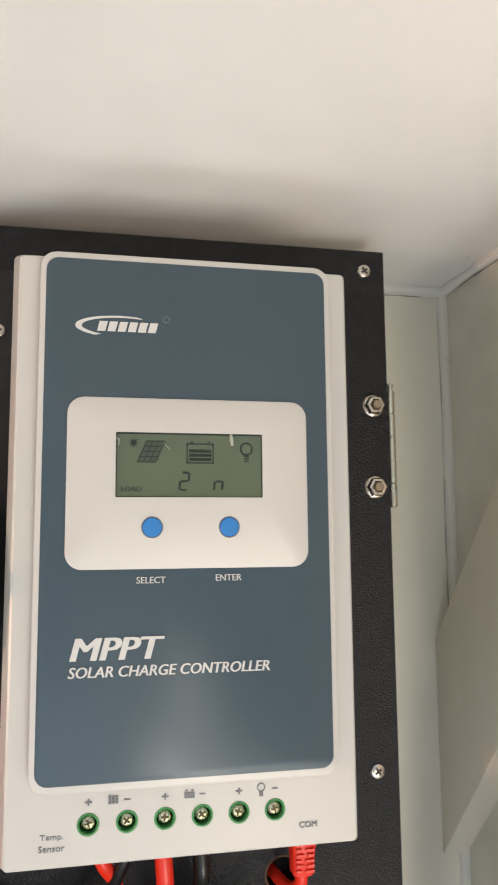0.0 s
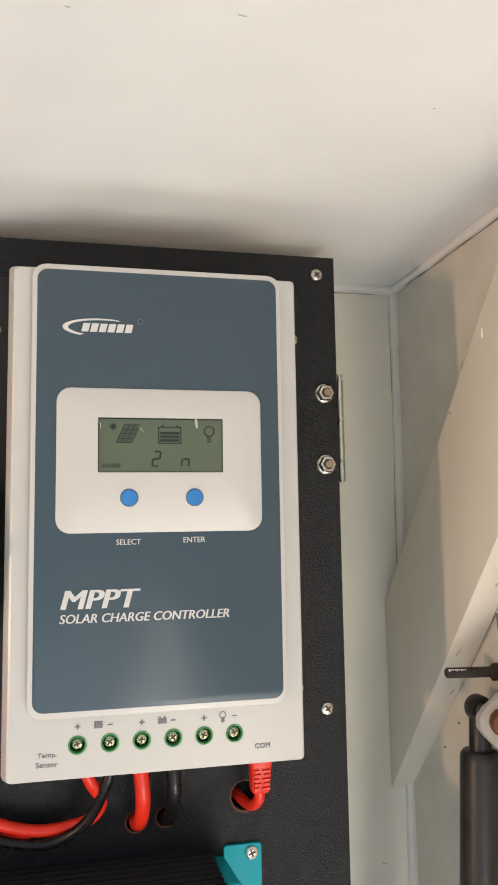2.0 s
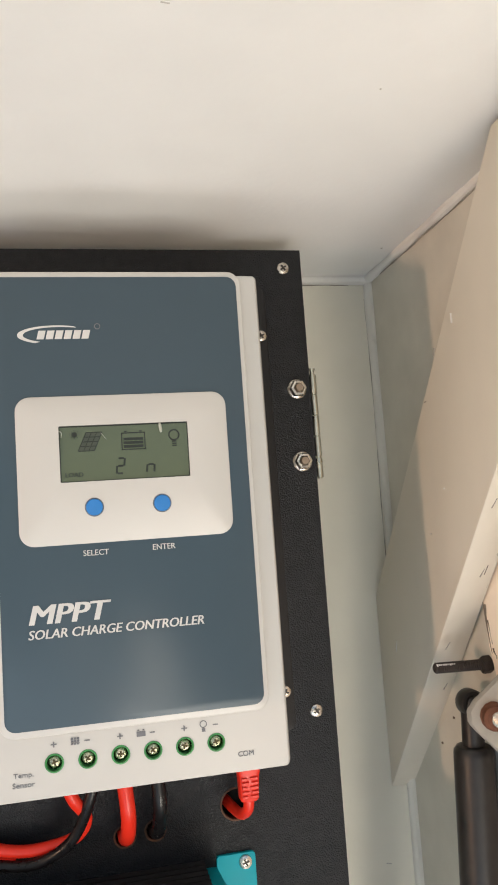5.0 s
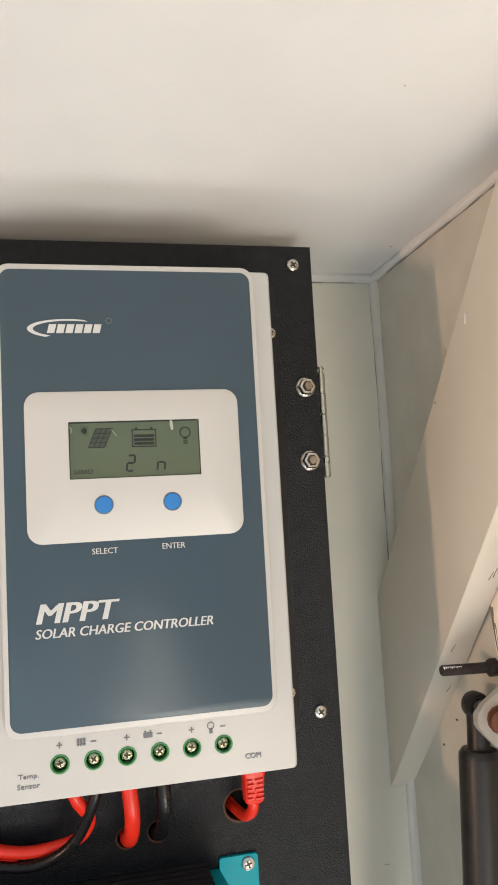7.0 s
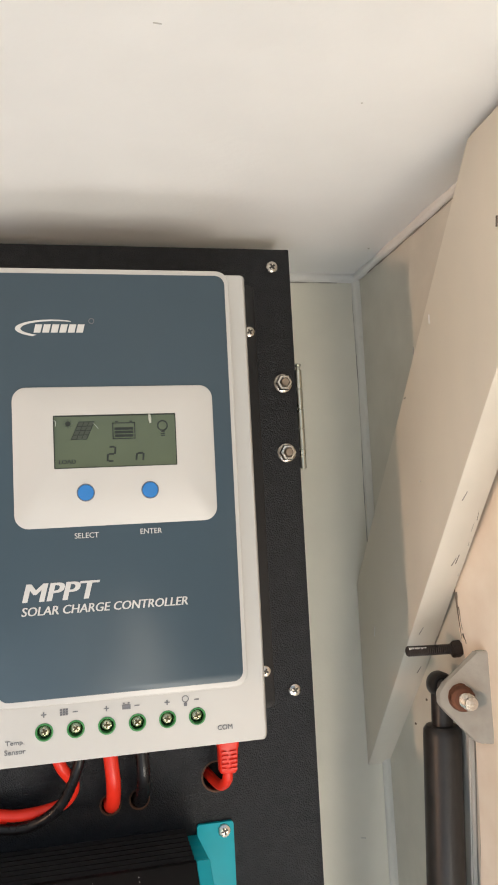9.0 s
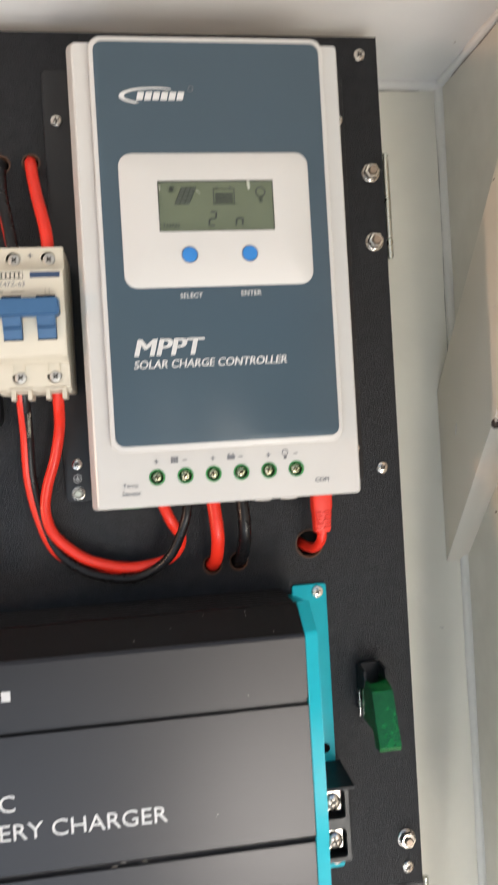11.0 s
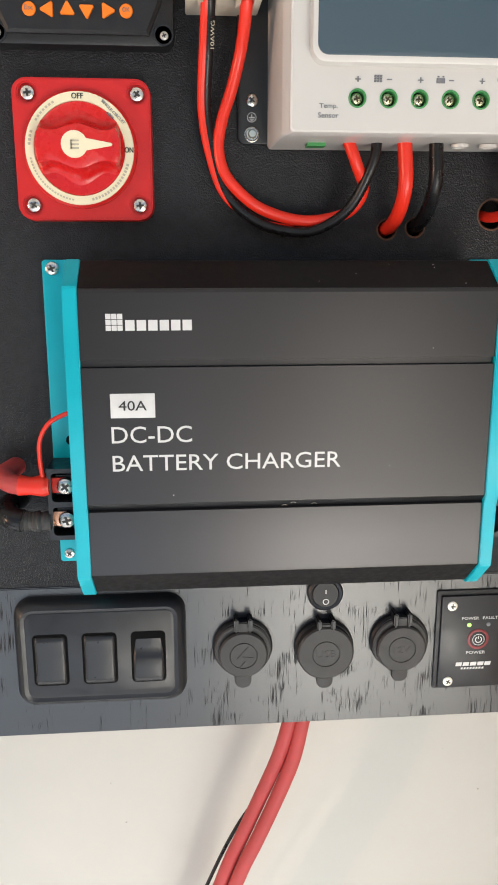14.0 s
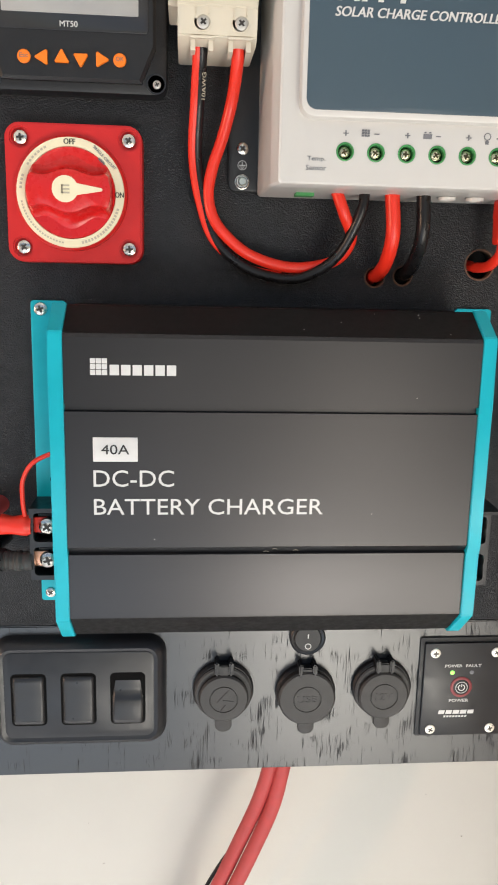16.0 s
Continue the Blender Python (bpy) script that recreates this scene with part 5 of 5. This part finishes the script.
# ---- three-way rocker panel ----
def rocker_panel():
    t = thing("rocker_switch_panel", (-0.1345, 0, 0.765), "black three-way rocker switch panel, one rocker tipped", "switch panel")
    x0, x1, z0, z1 = -0.1860, -0.0854, 0.7640, 0.8325
    bm = bmesh.new()
    rings = []
    for y, i, r in ((-0.0010, 0.0, 0.011), (-0.0050, 0.0006, 0.0105), (-0.0085, 0.0026, 0.009), (-0.0100, 0.0050, 0.007), (-0.0092, 0.0068, 0.006), (-0.0090, 0.0080, 0.0045)):
        rings.append([(x, y, z) for x, z in rrect(x0 + i, x1 - i, z0 + i, z1 - i, r, 7)])
    loft(bm, rings)
    part("bezel", bm, SATIN, t)
    bm = bmesh.new()
    plate(bm, x0 + 0.0072, x1 - 0.0072, z0 + 0.0072, z1 - 0.0072, -0.0085, -0.0094, 0.005, 0.0003)
    part("face_plate", bm, SATIN, t)
    for k, xc in enumerate((-0.1648, -0.1363, -0.1078)):
        # plate laid on the face; the gap's shade is its colour
        bm = bmesh.new()
        plate(bm, xc - 0.0102, xc + 0.0102, 0.7792, 0.8122, -0.0090, -0.00955, 0.0030, 0.0001)
        part("rocker_recess", bm, HOLESHADE, t)
        # rocker: a waved face, its upper half pressed in where it is tipped
        bm = bmesh.new()
        if k < 2:
            prof = [(-0.0068, 0.7804), (-0.0104, 0.7805), (-0.0114, 0.7818), (-0.0116, 0.7840), (-0.0110, 0.7900), (-0.0107, 0.7960), (-0.0110, 0.8020), (-0.0114, 0.8075), (-0.0110, 0.8100), (-0.0100, 0.8107), (-0.0068, 0.8108)]
        else:
            prof = [(-0.0068, 0.7804), (-0.0108, 0.7805), (-0.0124, 0.7818), (-0.0128, 0.7845), (-0.0126, 0.7900), (-0.0122, 0.7945), (-0.0114, 0.7968), (-0.0102, 0.7985), (-0.0098, 0.8020), (-0.0096, 0.8070), (-0.0092, 0.8098), (-0.0068, 0.8108)]
        rows = []
        for dx, g in ((-0.0091, 0.0030), (-0.0089, 0.0012), (-0.0082, 0.0003), (-0.0070, 0.0), (0.0070, 0.0), (0.0082, 0.0003), (0.0089, 0.0012), (0.0091, 0.0030)):
            rows.append([(xc + dx, y + (g if y < -0.0069 else 0.0), z + (0.4 * g if z < 0.7956 else -0.4 * g)) for y, z in prof])
        loft(bm, rows)
        part("rocker", bm, ROCKERM, t, "rocker tipped the other way" if k == 2 else "", 0.9)


rocker_panel()


# ---- capped sockets ----
def socket(xc, zc, kind):
    names = {"bolt": "black power socket under a closed rubber cap", "usb": "black USB socket under a closed rubber cap", "volt": "black 12V socket under a closed rubber cap"}
    t = thing("power_socket", (xc, 0, zc - 0.018), names[kind], "socket", "capped sockets")
    bm = bmesh.new()
    lathe(bm, [(0.0182, -0.0002), (0.0182, 0.0030), (0.0172, 0.0042), (0.0150, 0.0046)], (xc, -0.0006, zc), n=44)
    part("collar", bm, BLACK, t)
    big = kind == "usb"
    r = 0.0172 if big else (0.0148 if kind == "bolt" else 0.0152)
    dz = -0.0006 if big else -0.0022
    bm = bmesh.new()
    if not big:
        lathe(bm, [(0.0172, 0.003), (0.0172, 0.0055), (0.0162, 0.0062), (0.0150, 0.0062)], (xc, -0.0006, zc + dz * 0.3), n=44)
    lathe(bm, [(r, 0.004), (r, 0.0085), (r - 0.0010, 0.0096), (0.0086, 0.0098), (0.0084, 0.0093), (0.0080, 0.0093), (0.0078, 0.0098), (0.0002, 0.0098)], (xc, -0.0006, zc + dz), n=44)
    cap = part("cap", bm, RUBBER, t, "dark grey rubber cap")
    bm = bmesh.new()
    plate(bm, xc - 0.0050, xc + 0.0050, zc - 0.0252, zc - 0.0120, -0.0052, -0.0078, 0.0045, 0.0006)
    part("pull_tab", bm, RUBBER, cap)
    for dx in (-0.0042, 0.0042):
        bm = bmesh.new()
        box(bm, xc + dx - 0.0013, xc + dx + 0.0013, -0.0105, -0.0006, zc + 0.0125, zc + 0.0212)
        bmesh.ops.bevel(bm, geom=bm.edges[:], offset=0.0008, segments=2, affect="EDGES")
        part("hinge_lug", bm, BLACK, t)
    bm = bmesh.new()
    box(bm, xc - 0.0030, xc + 0.0030, -0.0090, -0.0050, zc + 0.0080, zc + 0.0185)
    bmesh.ops.bevel(bm, geom=bm.edges[:], offset=0.0006, segments=2, affect="EDGES")
    part("hinge_strap", bm, RUBBER, cap)
    y = -0.0106
    if kind == "bolt":
        bm = bmesh.new()
        for a, b in (((-0.0040, -0.0030), (0.0030, 0.0048)), ((-0.0005, -0.0018), (0.0058, -0.0024)), ((-0.0026, -0.0092), (0.0010, -0.0048))):
            tube(bm, [(xc + a[0], y + 0.0003, zc + a[1] + dz + 0.001), (xc + (a[0] + b[0]) / 2, y + 0.0003, zc + (a[1] + b[1]) / 2 + dz + 0.001), (xc + b[0], y + 0.0003, zc + b[1] + dz + 0.001)], 0.0003, 6, 2)
        part("bolt_mark", bm, BLACK, cap)
    else:
        word = "USB" if big else "12V"
        lettering("writing", word, xc - (0.0062 if big else 0.0052), xc + (0.0062 if big else 0.0052), zc + dz - 0.0022, zc + dz + 0.0022, y, BLACK, cap)


socket(-0.0515, 0.7962, "bolt")
socket(-0.0015, 0.7935, "usb")
socket(0.0452, 0.7958, "volt")


def round_rocker():
    xc, zc = -0.0015, 0.8290
    t = thing("round_rocker_switch", (xc, 0, zc - 0.01), "small round black rocker switch above the USB socket", "switch")
    bm = bmesh.new()
    lathe(bm, [(0.0108, 0.0), (0.0108, 0.0025), (0.0098, 0.0035), (0.0084, 0.0030), (0.0082, 0.0010)], (xc, -0.0009, zc), n=40)
    part("bezel", bm, SATIN, t)
    bm = bmesh.new()
    pts = [(xc + 0.0081 * math.cos(2 * math.pi * k / 32), zc + 0.0081 * math.sin(2 * math.pi * k / 32)) for k in range(32)]
    loft(bm, [[(x, -0.0015, z) for x, z in pts], [(x, -0.0030 - 0.12 * (zc + 0.008 - z), z) for x, z in pts], [(xc + (x - xc) * 0.93, -0.0036 - 0.12 * (zc + 0.008 - z), zc + (z - zc) * 0.93) for x, z in pts]])
    part("rocker", bm, BLACK, t)
    bars("on_mark", [(xc - 0.0003, xc + 0.0003, zc + 0.0006, zc + 0.0032)], -0.0052, PRINTW, t)
    bm = bmesh.new()
    lathe(bm, [(0.0019, 0), (0.0019, 0.0002), (0.0014, 0.0002), (0.0014, 0)], (xc, -0.0054, zc - 0.0043), n=22, caps=False)
    part("off_mark", bm, PRINTW, t)


round_rocker()


# ---- inverter remote ----
def power_panel():
    t = thing("inverter_remote", (0.0962, 0, 0.762), "square black inverter remote panel with a power button", "remote panel")
    bm = bmesh.new()
    plate(bm, 0.0682, 0.1235, 0.7615, 0.8275, -0.0010, -0.0022, 0.001, 0.0003)
    part("gasket", bm, BLACK, t)
    bm = bmesh.new()
    plate(bm, 0.0708, 0.1215, 0.7628, 0.8245, -0.0020, -0.0042, 0.0008, 0.0004)
    part("face_plate", bm, SATIN, t)
    for x, z, a in ((0.0772, 0.8182, 0), (0.1152, 0.8182, 35), (0.0772, 0.7672, 60), (0.1152, 0.7672, 20)):
        screw(x, -0.0042, z, 0.0031, t, CREAMSTEEL, turn=a, proud=0.3)
    y = -0.0045
    lettering("writing", "POWER", 0.0838, 0.0945, 0.8088, 0.8106, y, PRINTW, t)
    lettering("writing", "FAULT", 0.0970, 0.1065, 0.8088, 0.8106, y, PRINTW, t)
    lettering("writing", "POWER", 0.0878, 0.1000, 0.7855, 0.7875, y, PRINTW, t)
    bars("maker_bars", [(0.0815 + 0.0046 * k, 0.0815 + 0.0046 * k + 0.0038, 0.7775, 0.7800) for k in range(5)] + [(0.0850 + 0.0019 * k, 0.0850 + 0.0019 * k + 0.0012, 0.7752, 0.7764) for k in range(8)], y, PRINTW, t, slant=0.2)
    for x, m in ((0.0886, LEDG), (0.1008, PRINTG)):
        bm = bmesh.new()
        lathe(bm, [(0.0013, 0), (0.0013, 0.0003), (0.0006, 0.0006), (0.0002, 0.0006)], (x, -0.0042, 0.8052), n=14)
        part("indicator", bm, m, t, "lit green indicator" if m is LEDG else "unlit indicator")
    bm = bmesh.new()
    lathe(bm, [(0.0068, 0), (0.0068, 0.0003), (0.0062, 0.0006), (0.0054, 0.0006), (0.0050, 0.0003)], (0.0948, -0.0042, 0.7955), n=36)
    part("button_ring", bm, REDRING, t)
    bm = bmesh.new()
    lathe(bm, [(0.0050, 0), (0.0050, 0.0005), (0.0040, 0.0008), (0.0002, 0.0008)], (0.0948, -0.0042, 0.7955), n=30)
    btn = part("power_button", bm, BLACK, t)
    bm = bmesh.new()
    lathe(bm, [(0.0038, 0), (0.0038, 0.0002), (0.0035, 0.0002), (0.0035, 0)], (0.0948, -0.0050, 0.7955), n=30, caps=False)
    for k in range(14):
        a0, a1 = radians(120 + 300 * k / 14), radians(120 + 300 * (k + 1) / 14)
        prism(bm, [(0.0948 + r * math.cos(a), 0.7955 + r * math.sin(a)) for r, a in ((0.0017, a0), (0.0022, a0), (0.0022, a1), (0.0017, a1))], -0.0049, -0.0052)
    box(bm, 0.0946, 0.0950, -0.0052, -0.0049, 0.7960, 0.7979)
    part("power_symbol", bm, PRINTW, btn)


CREAMSTEEL = mat("pale plated screw", (0.80, 0.78, 0.70), 0.35, metal=0.6, var=0.08, scale=300)
power_panel()


# ---- guarded toggle ----
def toggle_guard():
    t = thing("guarded_toggle", (0.117, 0, 0.936), "toggle switch under a closed green translucent guard", "toggle switch")
    bm = bmesh.new()
    plate(bm, 0.1105, 0.1245, 0.9440, 0.9755, -0.0002, -0.0040, 0.0035, 0.0005)
    part("base", bm, BLACK, t)
    for x in (0.1105, 0.1232):
        bm = bmesh.new()
        along_x(bm, [(-0.003, 0.9600), (-0.0150, 0.9640), (-0.0180, 0.9690), (-0.0165, 0.9740), (-0.003, 0.9755)], x, x + 0.0014)
        part("hinge_ear", bm, BLACK, t)
    bm = bmesh.new()
    plate(bm, 0.1098, 0.1106, 0.9450, 0.9600, -0.0030, -0.0070, 0.0004, 0.0002)
    part("clip", bm, STEEL, t)
    bm = bmesh.new()
    lathe(bm, [(0.0055, 0), (0.0055, 0.003), (0.0045, 0.0035), (0.0035, 0.010), (0.0002, 0.010)], (0.1172, -0.004, 0.9520), n=6)
    part("bush_nut", bm, STEEL, t)
    bm = bmesh.new()
    lathe(bm, [(0.0016, 0), (0.0022, 0.012), (0.0026, 0.0150), (0.0002, 0.0165)], (0.1172, -0.011, 0.9520), (0, -1, -0.35), 14)
    part("lever", bm, STEEL, t)
    # guard: an open-backed box with side cheeks, deeper at its foot
    bm = bmesh.new()
    prof = [(-0.0060, 0.9680), (-0.0200, 0.9690), (-0.0290, 0.9660), (-0.0395, 0.9380), (-0.0380, 0.9355), (-0.0300, 0.9355), (-0.0270, 0.9440), (-0.0080, 0.9440)]
    for x in (0.1112, 0.1222):
        along_x(bm, prof, x, x + 0.0014)
    top = [(-0.0230, 0.9690), (-0.0290, 0.9660), (-0.0395, 0.9380), (-0.0380, 0.9355), (-0.0365, 0.9360), (-0.0375, 0.9385), (-0.0278, 0.9648), (-0.0225, 0.9676)]
    along_x(bm, top, 0.1126, 0.1222)
    for z in (0.9440, 0.9530, 0.9610):
        y = -0.0372 + (z - 0.9380) * 0.36
        box(bm, 0.1128, 0.1220, y, y + 0.0030, z, z + 0.0010)
    bmesh.ops.bevel(bm, geom=[e for e in bm.edges if e.is_manifold and e.calc_face_angle(0) > 0.3], offset=0.0005, segments=2, affect="EDGES")
    part("guard", bm, GREEN, t, "green translucent guard")


toggle_guard()


# ---- cables ----
def cable(name, pts, r, material, label, category="cable", group=""):
    ob = thing(name, pts[0], label, category, group)
    bm = bmesh.new()
    tube(bm, pts, r, 14, 10)
    part("sheath", bm, material, ob)
    return ob


R = 0.0030
cable("solar_cable", [(-0.0005, -0.028, 1.0820), (0.0040, -0.028, 1.0710), (0.0095, -0.021, 1.0600), (0.0050, -0.015, 1.0500), (-0.0060, -0.011, 1.0455), (-0.0210, -0.010, 1.0445), (-0.0360, -0.010, 1.0480), (-0.0480, -0.011, 1.0540),
                      (-0.0600, -0.012, 1.0660), (-0.0640, -0.012, 1.0790), (-0.0620, -0.013, 1.0930), (-0.0570, -0.015, 1.1080), (-0.0530, -0.021, 1.1240), (-0.0515, -0.032, 1.1370), (-0.0515, -0.037, 1.1460)], R, REDCABLE,
      "red solar cable looping from breaker to charge controller", group="solar cables")
blk = cable("solar_cable", [(0.0138, -0.029, 1.0820), (0.0120, -0.029, 1.0710), (0.0040, -0.022, 1.0525), (-0.0070, -0.016, 1.0425), (-0.0210, -0.012, 1.0385), (-0.0420, -0.010, 1.0430), (-0.0590, -0.010, 1.0565),
                            (-0.0665, -0.011, 1.0760), (-0.0700, -0.013, 1.0980), (-0.0692, -0.022, 1.1220), (-0.0685, -0.033, 1.1370), (-0.0685, -0.037, 1.1460)], 0.0027, BLACKCABLE,
            "black solar cable with a red strip, looping below the breaker", group="solar cables")
bm = bmesh.new()
tube(bm, [(-0.0250, -0.0085, 1.0400), (-0.0430, -0.0090, 1.0440), (-0.0604, -0.0100, 1.0565), (-0.0684, -0.0115, 1.0760), (-0.0722, -0.0140, 1.0980), (-0.0714, -0.0230, 1.1220), (-0.0706, -0.0340, 1.1375), (-0.0704, -0.0375, 1.1460)], 0.0022, 10, 8)
part("red_strip", bm, REDCABLE, blk, "red strip bonded to the cable")
lettering("writing", "10AWG", -0.0060, 0.0060, -0.0009, 0.0009, 0, PRINTSOFT, blk, turn=88).location = (-0.0672, -0.0330, 1.1270)
cable("battery_cable", [(0.0275, -0.030, 1.0810), (0.0292, -0.029, 1.0620), (0.0290, -0.020, 1.0490), (0.0282, -0.006, 1.0420), (0.0278, 0.010, 1.0400), (0.0270, 0.04, 1.0300)], 0.0037, REDCABLE, "red battery cable passing through the board", group="battery cables")
cable("battery_cable", [(0.0435, -0.030, 1.0810), (0.0445, -0.029, 1.0630), (0.0440, -0.020, 1.0500), (0.0436, -0.006, 1.0430), (0.0434, 0.010, 1.0410), (0.0430, 0.04, 1.0310)], 0.0036, BLACKCABLE, "black battery cable passing through the board", group="battery cables")
pan = cable("panel_cable", [(-0.0785, 0.030, 1.2770), (-0.0785, 0.006, 1.2755), (-0.0775, -0.010, 1.2710), (-0.0758, -0.022, 1.2530), (-0.0715, -0.034, 1.2300), (-0.0690, -0.037, 1.2150)], 0.0032, BLACKCABLE, "black cable from a hole in the board to the breaker", group="panel cables")
bm = bmesh.new()
tube(bm, [(-0.0795, -0.004, 1.2745), (-0.0795, -0.0105, 1.2695), (-0.0778, -0.0225, 1.2520), (-0.0736, -0.0345, 1.2295), (-0.0710, -0.0370, 1.2160)], 0.0013, 10, 8)
part("red_strip", bm, REDCABLE, pan, "red strip bonded to the cable")
cable("panel_cable", [(-0.0620, 0.030, 1.2780), (-0.0620, 0.006, 1.2765), (-0.0612, -0.010, 1.2720), (-0.0578, -0.022, 1.2520), (-0.0530, -0.034, 1.2300), (-0.0515, -0.037, 1.2150)], 0.0033, REDCABLE, "red cable from a hole in the board to the breaker", group="panel cables")

# data lead with its ribbed boot
lead = thing("data_lead", (0.0895, -0.024, 1.079), "red data lead with a ribbed boot, going through the board", "cable")
bm = bmesh.new()
rings = []
for z, w, d in ((1.0830, 0.0056, 0.0050), (1.0720, 0.0056, 0.0050), (1.0705, 0.0052, 0.0048), (1.0590, 0.0046, 0.0043), (1.0582, 0.0040, 0.0038)):
    rings.append([(x + 0.0895 - (1.079 - z) * 0.03, -0.024 + y, z) for x, y in rrect(-w, w, -d, d, 0.0018, 3)])
loft(bm, rings)
boot = part("boot", bm, REDCABLE, lead)
for k in range(5):
    z = 1.0700 - 0.0022 * k
    for x0, x1 in (((-0.0040, -0.0004), (0.0010, 0.0040)) if k % 2 else ((-0.0040, -0.0014), (0.0000, 0.0040))):
        bm = bmesh.new()
        box(bm, 0.0892 + x0, 0.0892 + x1, -0.0298 + 0.00016 * k, -0.0275, z - 0.0010, z)
        part("boot_rib", bm, REDCABLE, boot)
bm = bmesh.new()
tube(bm, [(0.0890, -0.024, 1.0590), (0.0886, -0.022, 1.0530), (0.0868, -0.013, 1.0478), (0.0845, 0.000, 1.0470), (0.0815, 0.012, 1.0490), (0.078, 0.035, 1.0500)], 0.0028, 12, 8)
part("sheath", bm, REDCABLE, lead)

# charger input leads: heat-shrunk lugs bending back to the board
for z, m, dz, word in ((0.9068, REDCABLE, 0.0035, "red"), (0.8868, BLACKCABLE, 0.0045, "black")):
    ob = thing("charger_lead", (-0.158, -0.024, z), word + " sleeved charger lead bending back into the board", "cable", "charger leads")
    bm = bmesh.new()
    wrinkle = (0.0004, 9, 0.0) if word == "red" else (0.0003, 17, 0.35)
    tube(bm, [(-0.1565, -0.0240, z), (-0.1600, -0.0240, z), (-0.1660, -0.0240, z), (-0.1725, -0.0236, z + 0.0005)], lambda u: 0.0054 - wrinkle[0] * (math.cos(wrinkle[1] * u) + wrinkle[2] * 3 * math.sin(41 * u * u)), 14, 10)
    part("sleeve", bm, m if word == "red" else RUBBER, ob)
    bm = bmesh.new()
    tube(bm, [(-0.1715, -0.0237, z + 0.0004), (-0.1780, -0.0222, z + 0.0016), (-0.1825, -0.0150, z + dz), (-0.1800, -0.0050, z + dz + 0.0012), (-0.1760, 0.0100, z + dz + 0.0012)], 0.0053 if word == "red" else 0.0062, 16, 10)
    part("sheath", bm, DUSTYRED if word == "red" else m, ob)
cable("sense_wire", [(-0.1385, -0.0300, 0.9480), (-0.1450, -0.0305, 0.9470), (-0.1540, -0.0300, 0.9420), (-0.1592, -0.0290, 0.9330), (-0.1602, -0.0270, 0.9220), (-0.1598, -0.0250, 0.9120)], 0.0012, REDCABLE, "thin red sense wire curving to the charger terminal")

# heavy cables that come out under the board
cable("heavy_cable", [(-0.0090, 0.038, 0.790), (-0.0125, 0.033, 0.745), (-0.0180, 0.030, 0.719), (-0.0250, 0.032, 0.692), (-0.0370, 0.034, 0.660), (-0.0490, 0.035, 0.630), (-0.0606, 0.037, 0.600), (-0.085, 0.045, 0.52)], 0.0051, DUSTYRED, "dusty red heavy battery cable hanging below the board", group="heavy cables")
cable("heavy_cable", [(-0.0010, 0.036, 0.790), (-0.0050, 0.031, 0.745), (-0.0098, 0.028, 0.719), (-0.0155, 0.028, 0.692), (-0.0275, 0.028, 0.660), (-0.0400, 0.028, 0.630), (-0.0520, 0.030, 0.600), (-0.075, 0.042, 0.52)], 0.0051, DUSTYRED, "dusty red heavy battery cable hanging below the board", group="heavy cables")
cable("thin_wire", [(-0.0120, 0.050, 0.790), (-0.0145, 0.047, 0.740), (-0.0170, 0.045, 0.710), (-0.0225, 0.045, 0.682), (-0.0345, 0.046, 0.656), (-0.0500, 0.048, 0.630), (-0.0640, 0.05, 0.600), (-0.087, 0.055, 0.54)], 0.0014, BLACKCABLE, "thin black wire behind the heavy cables")
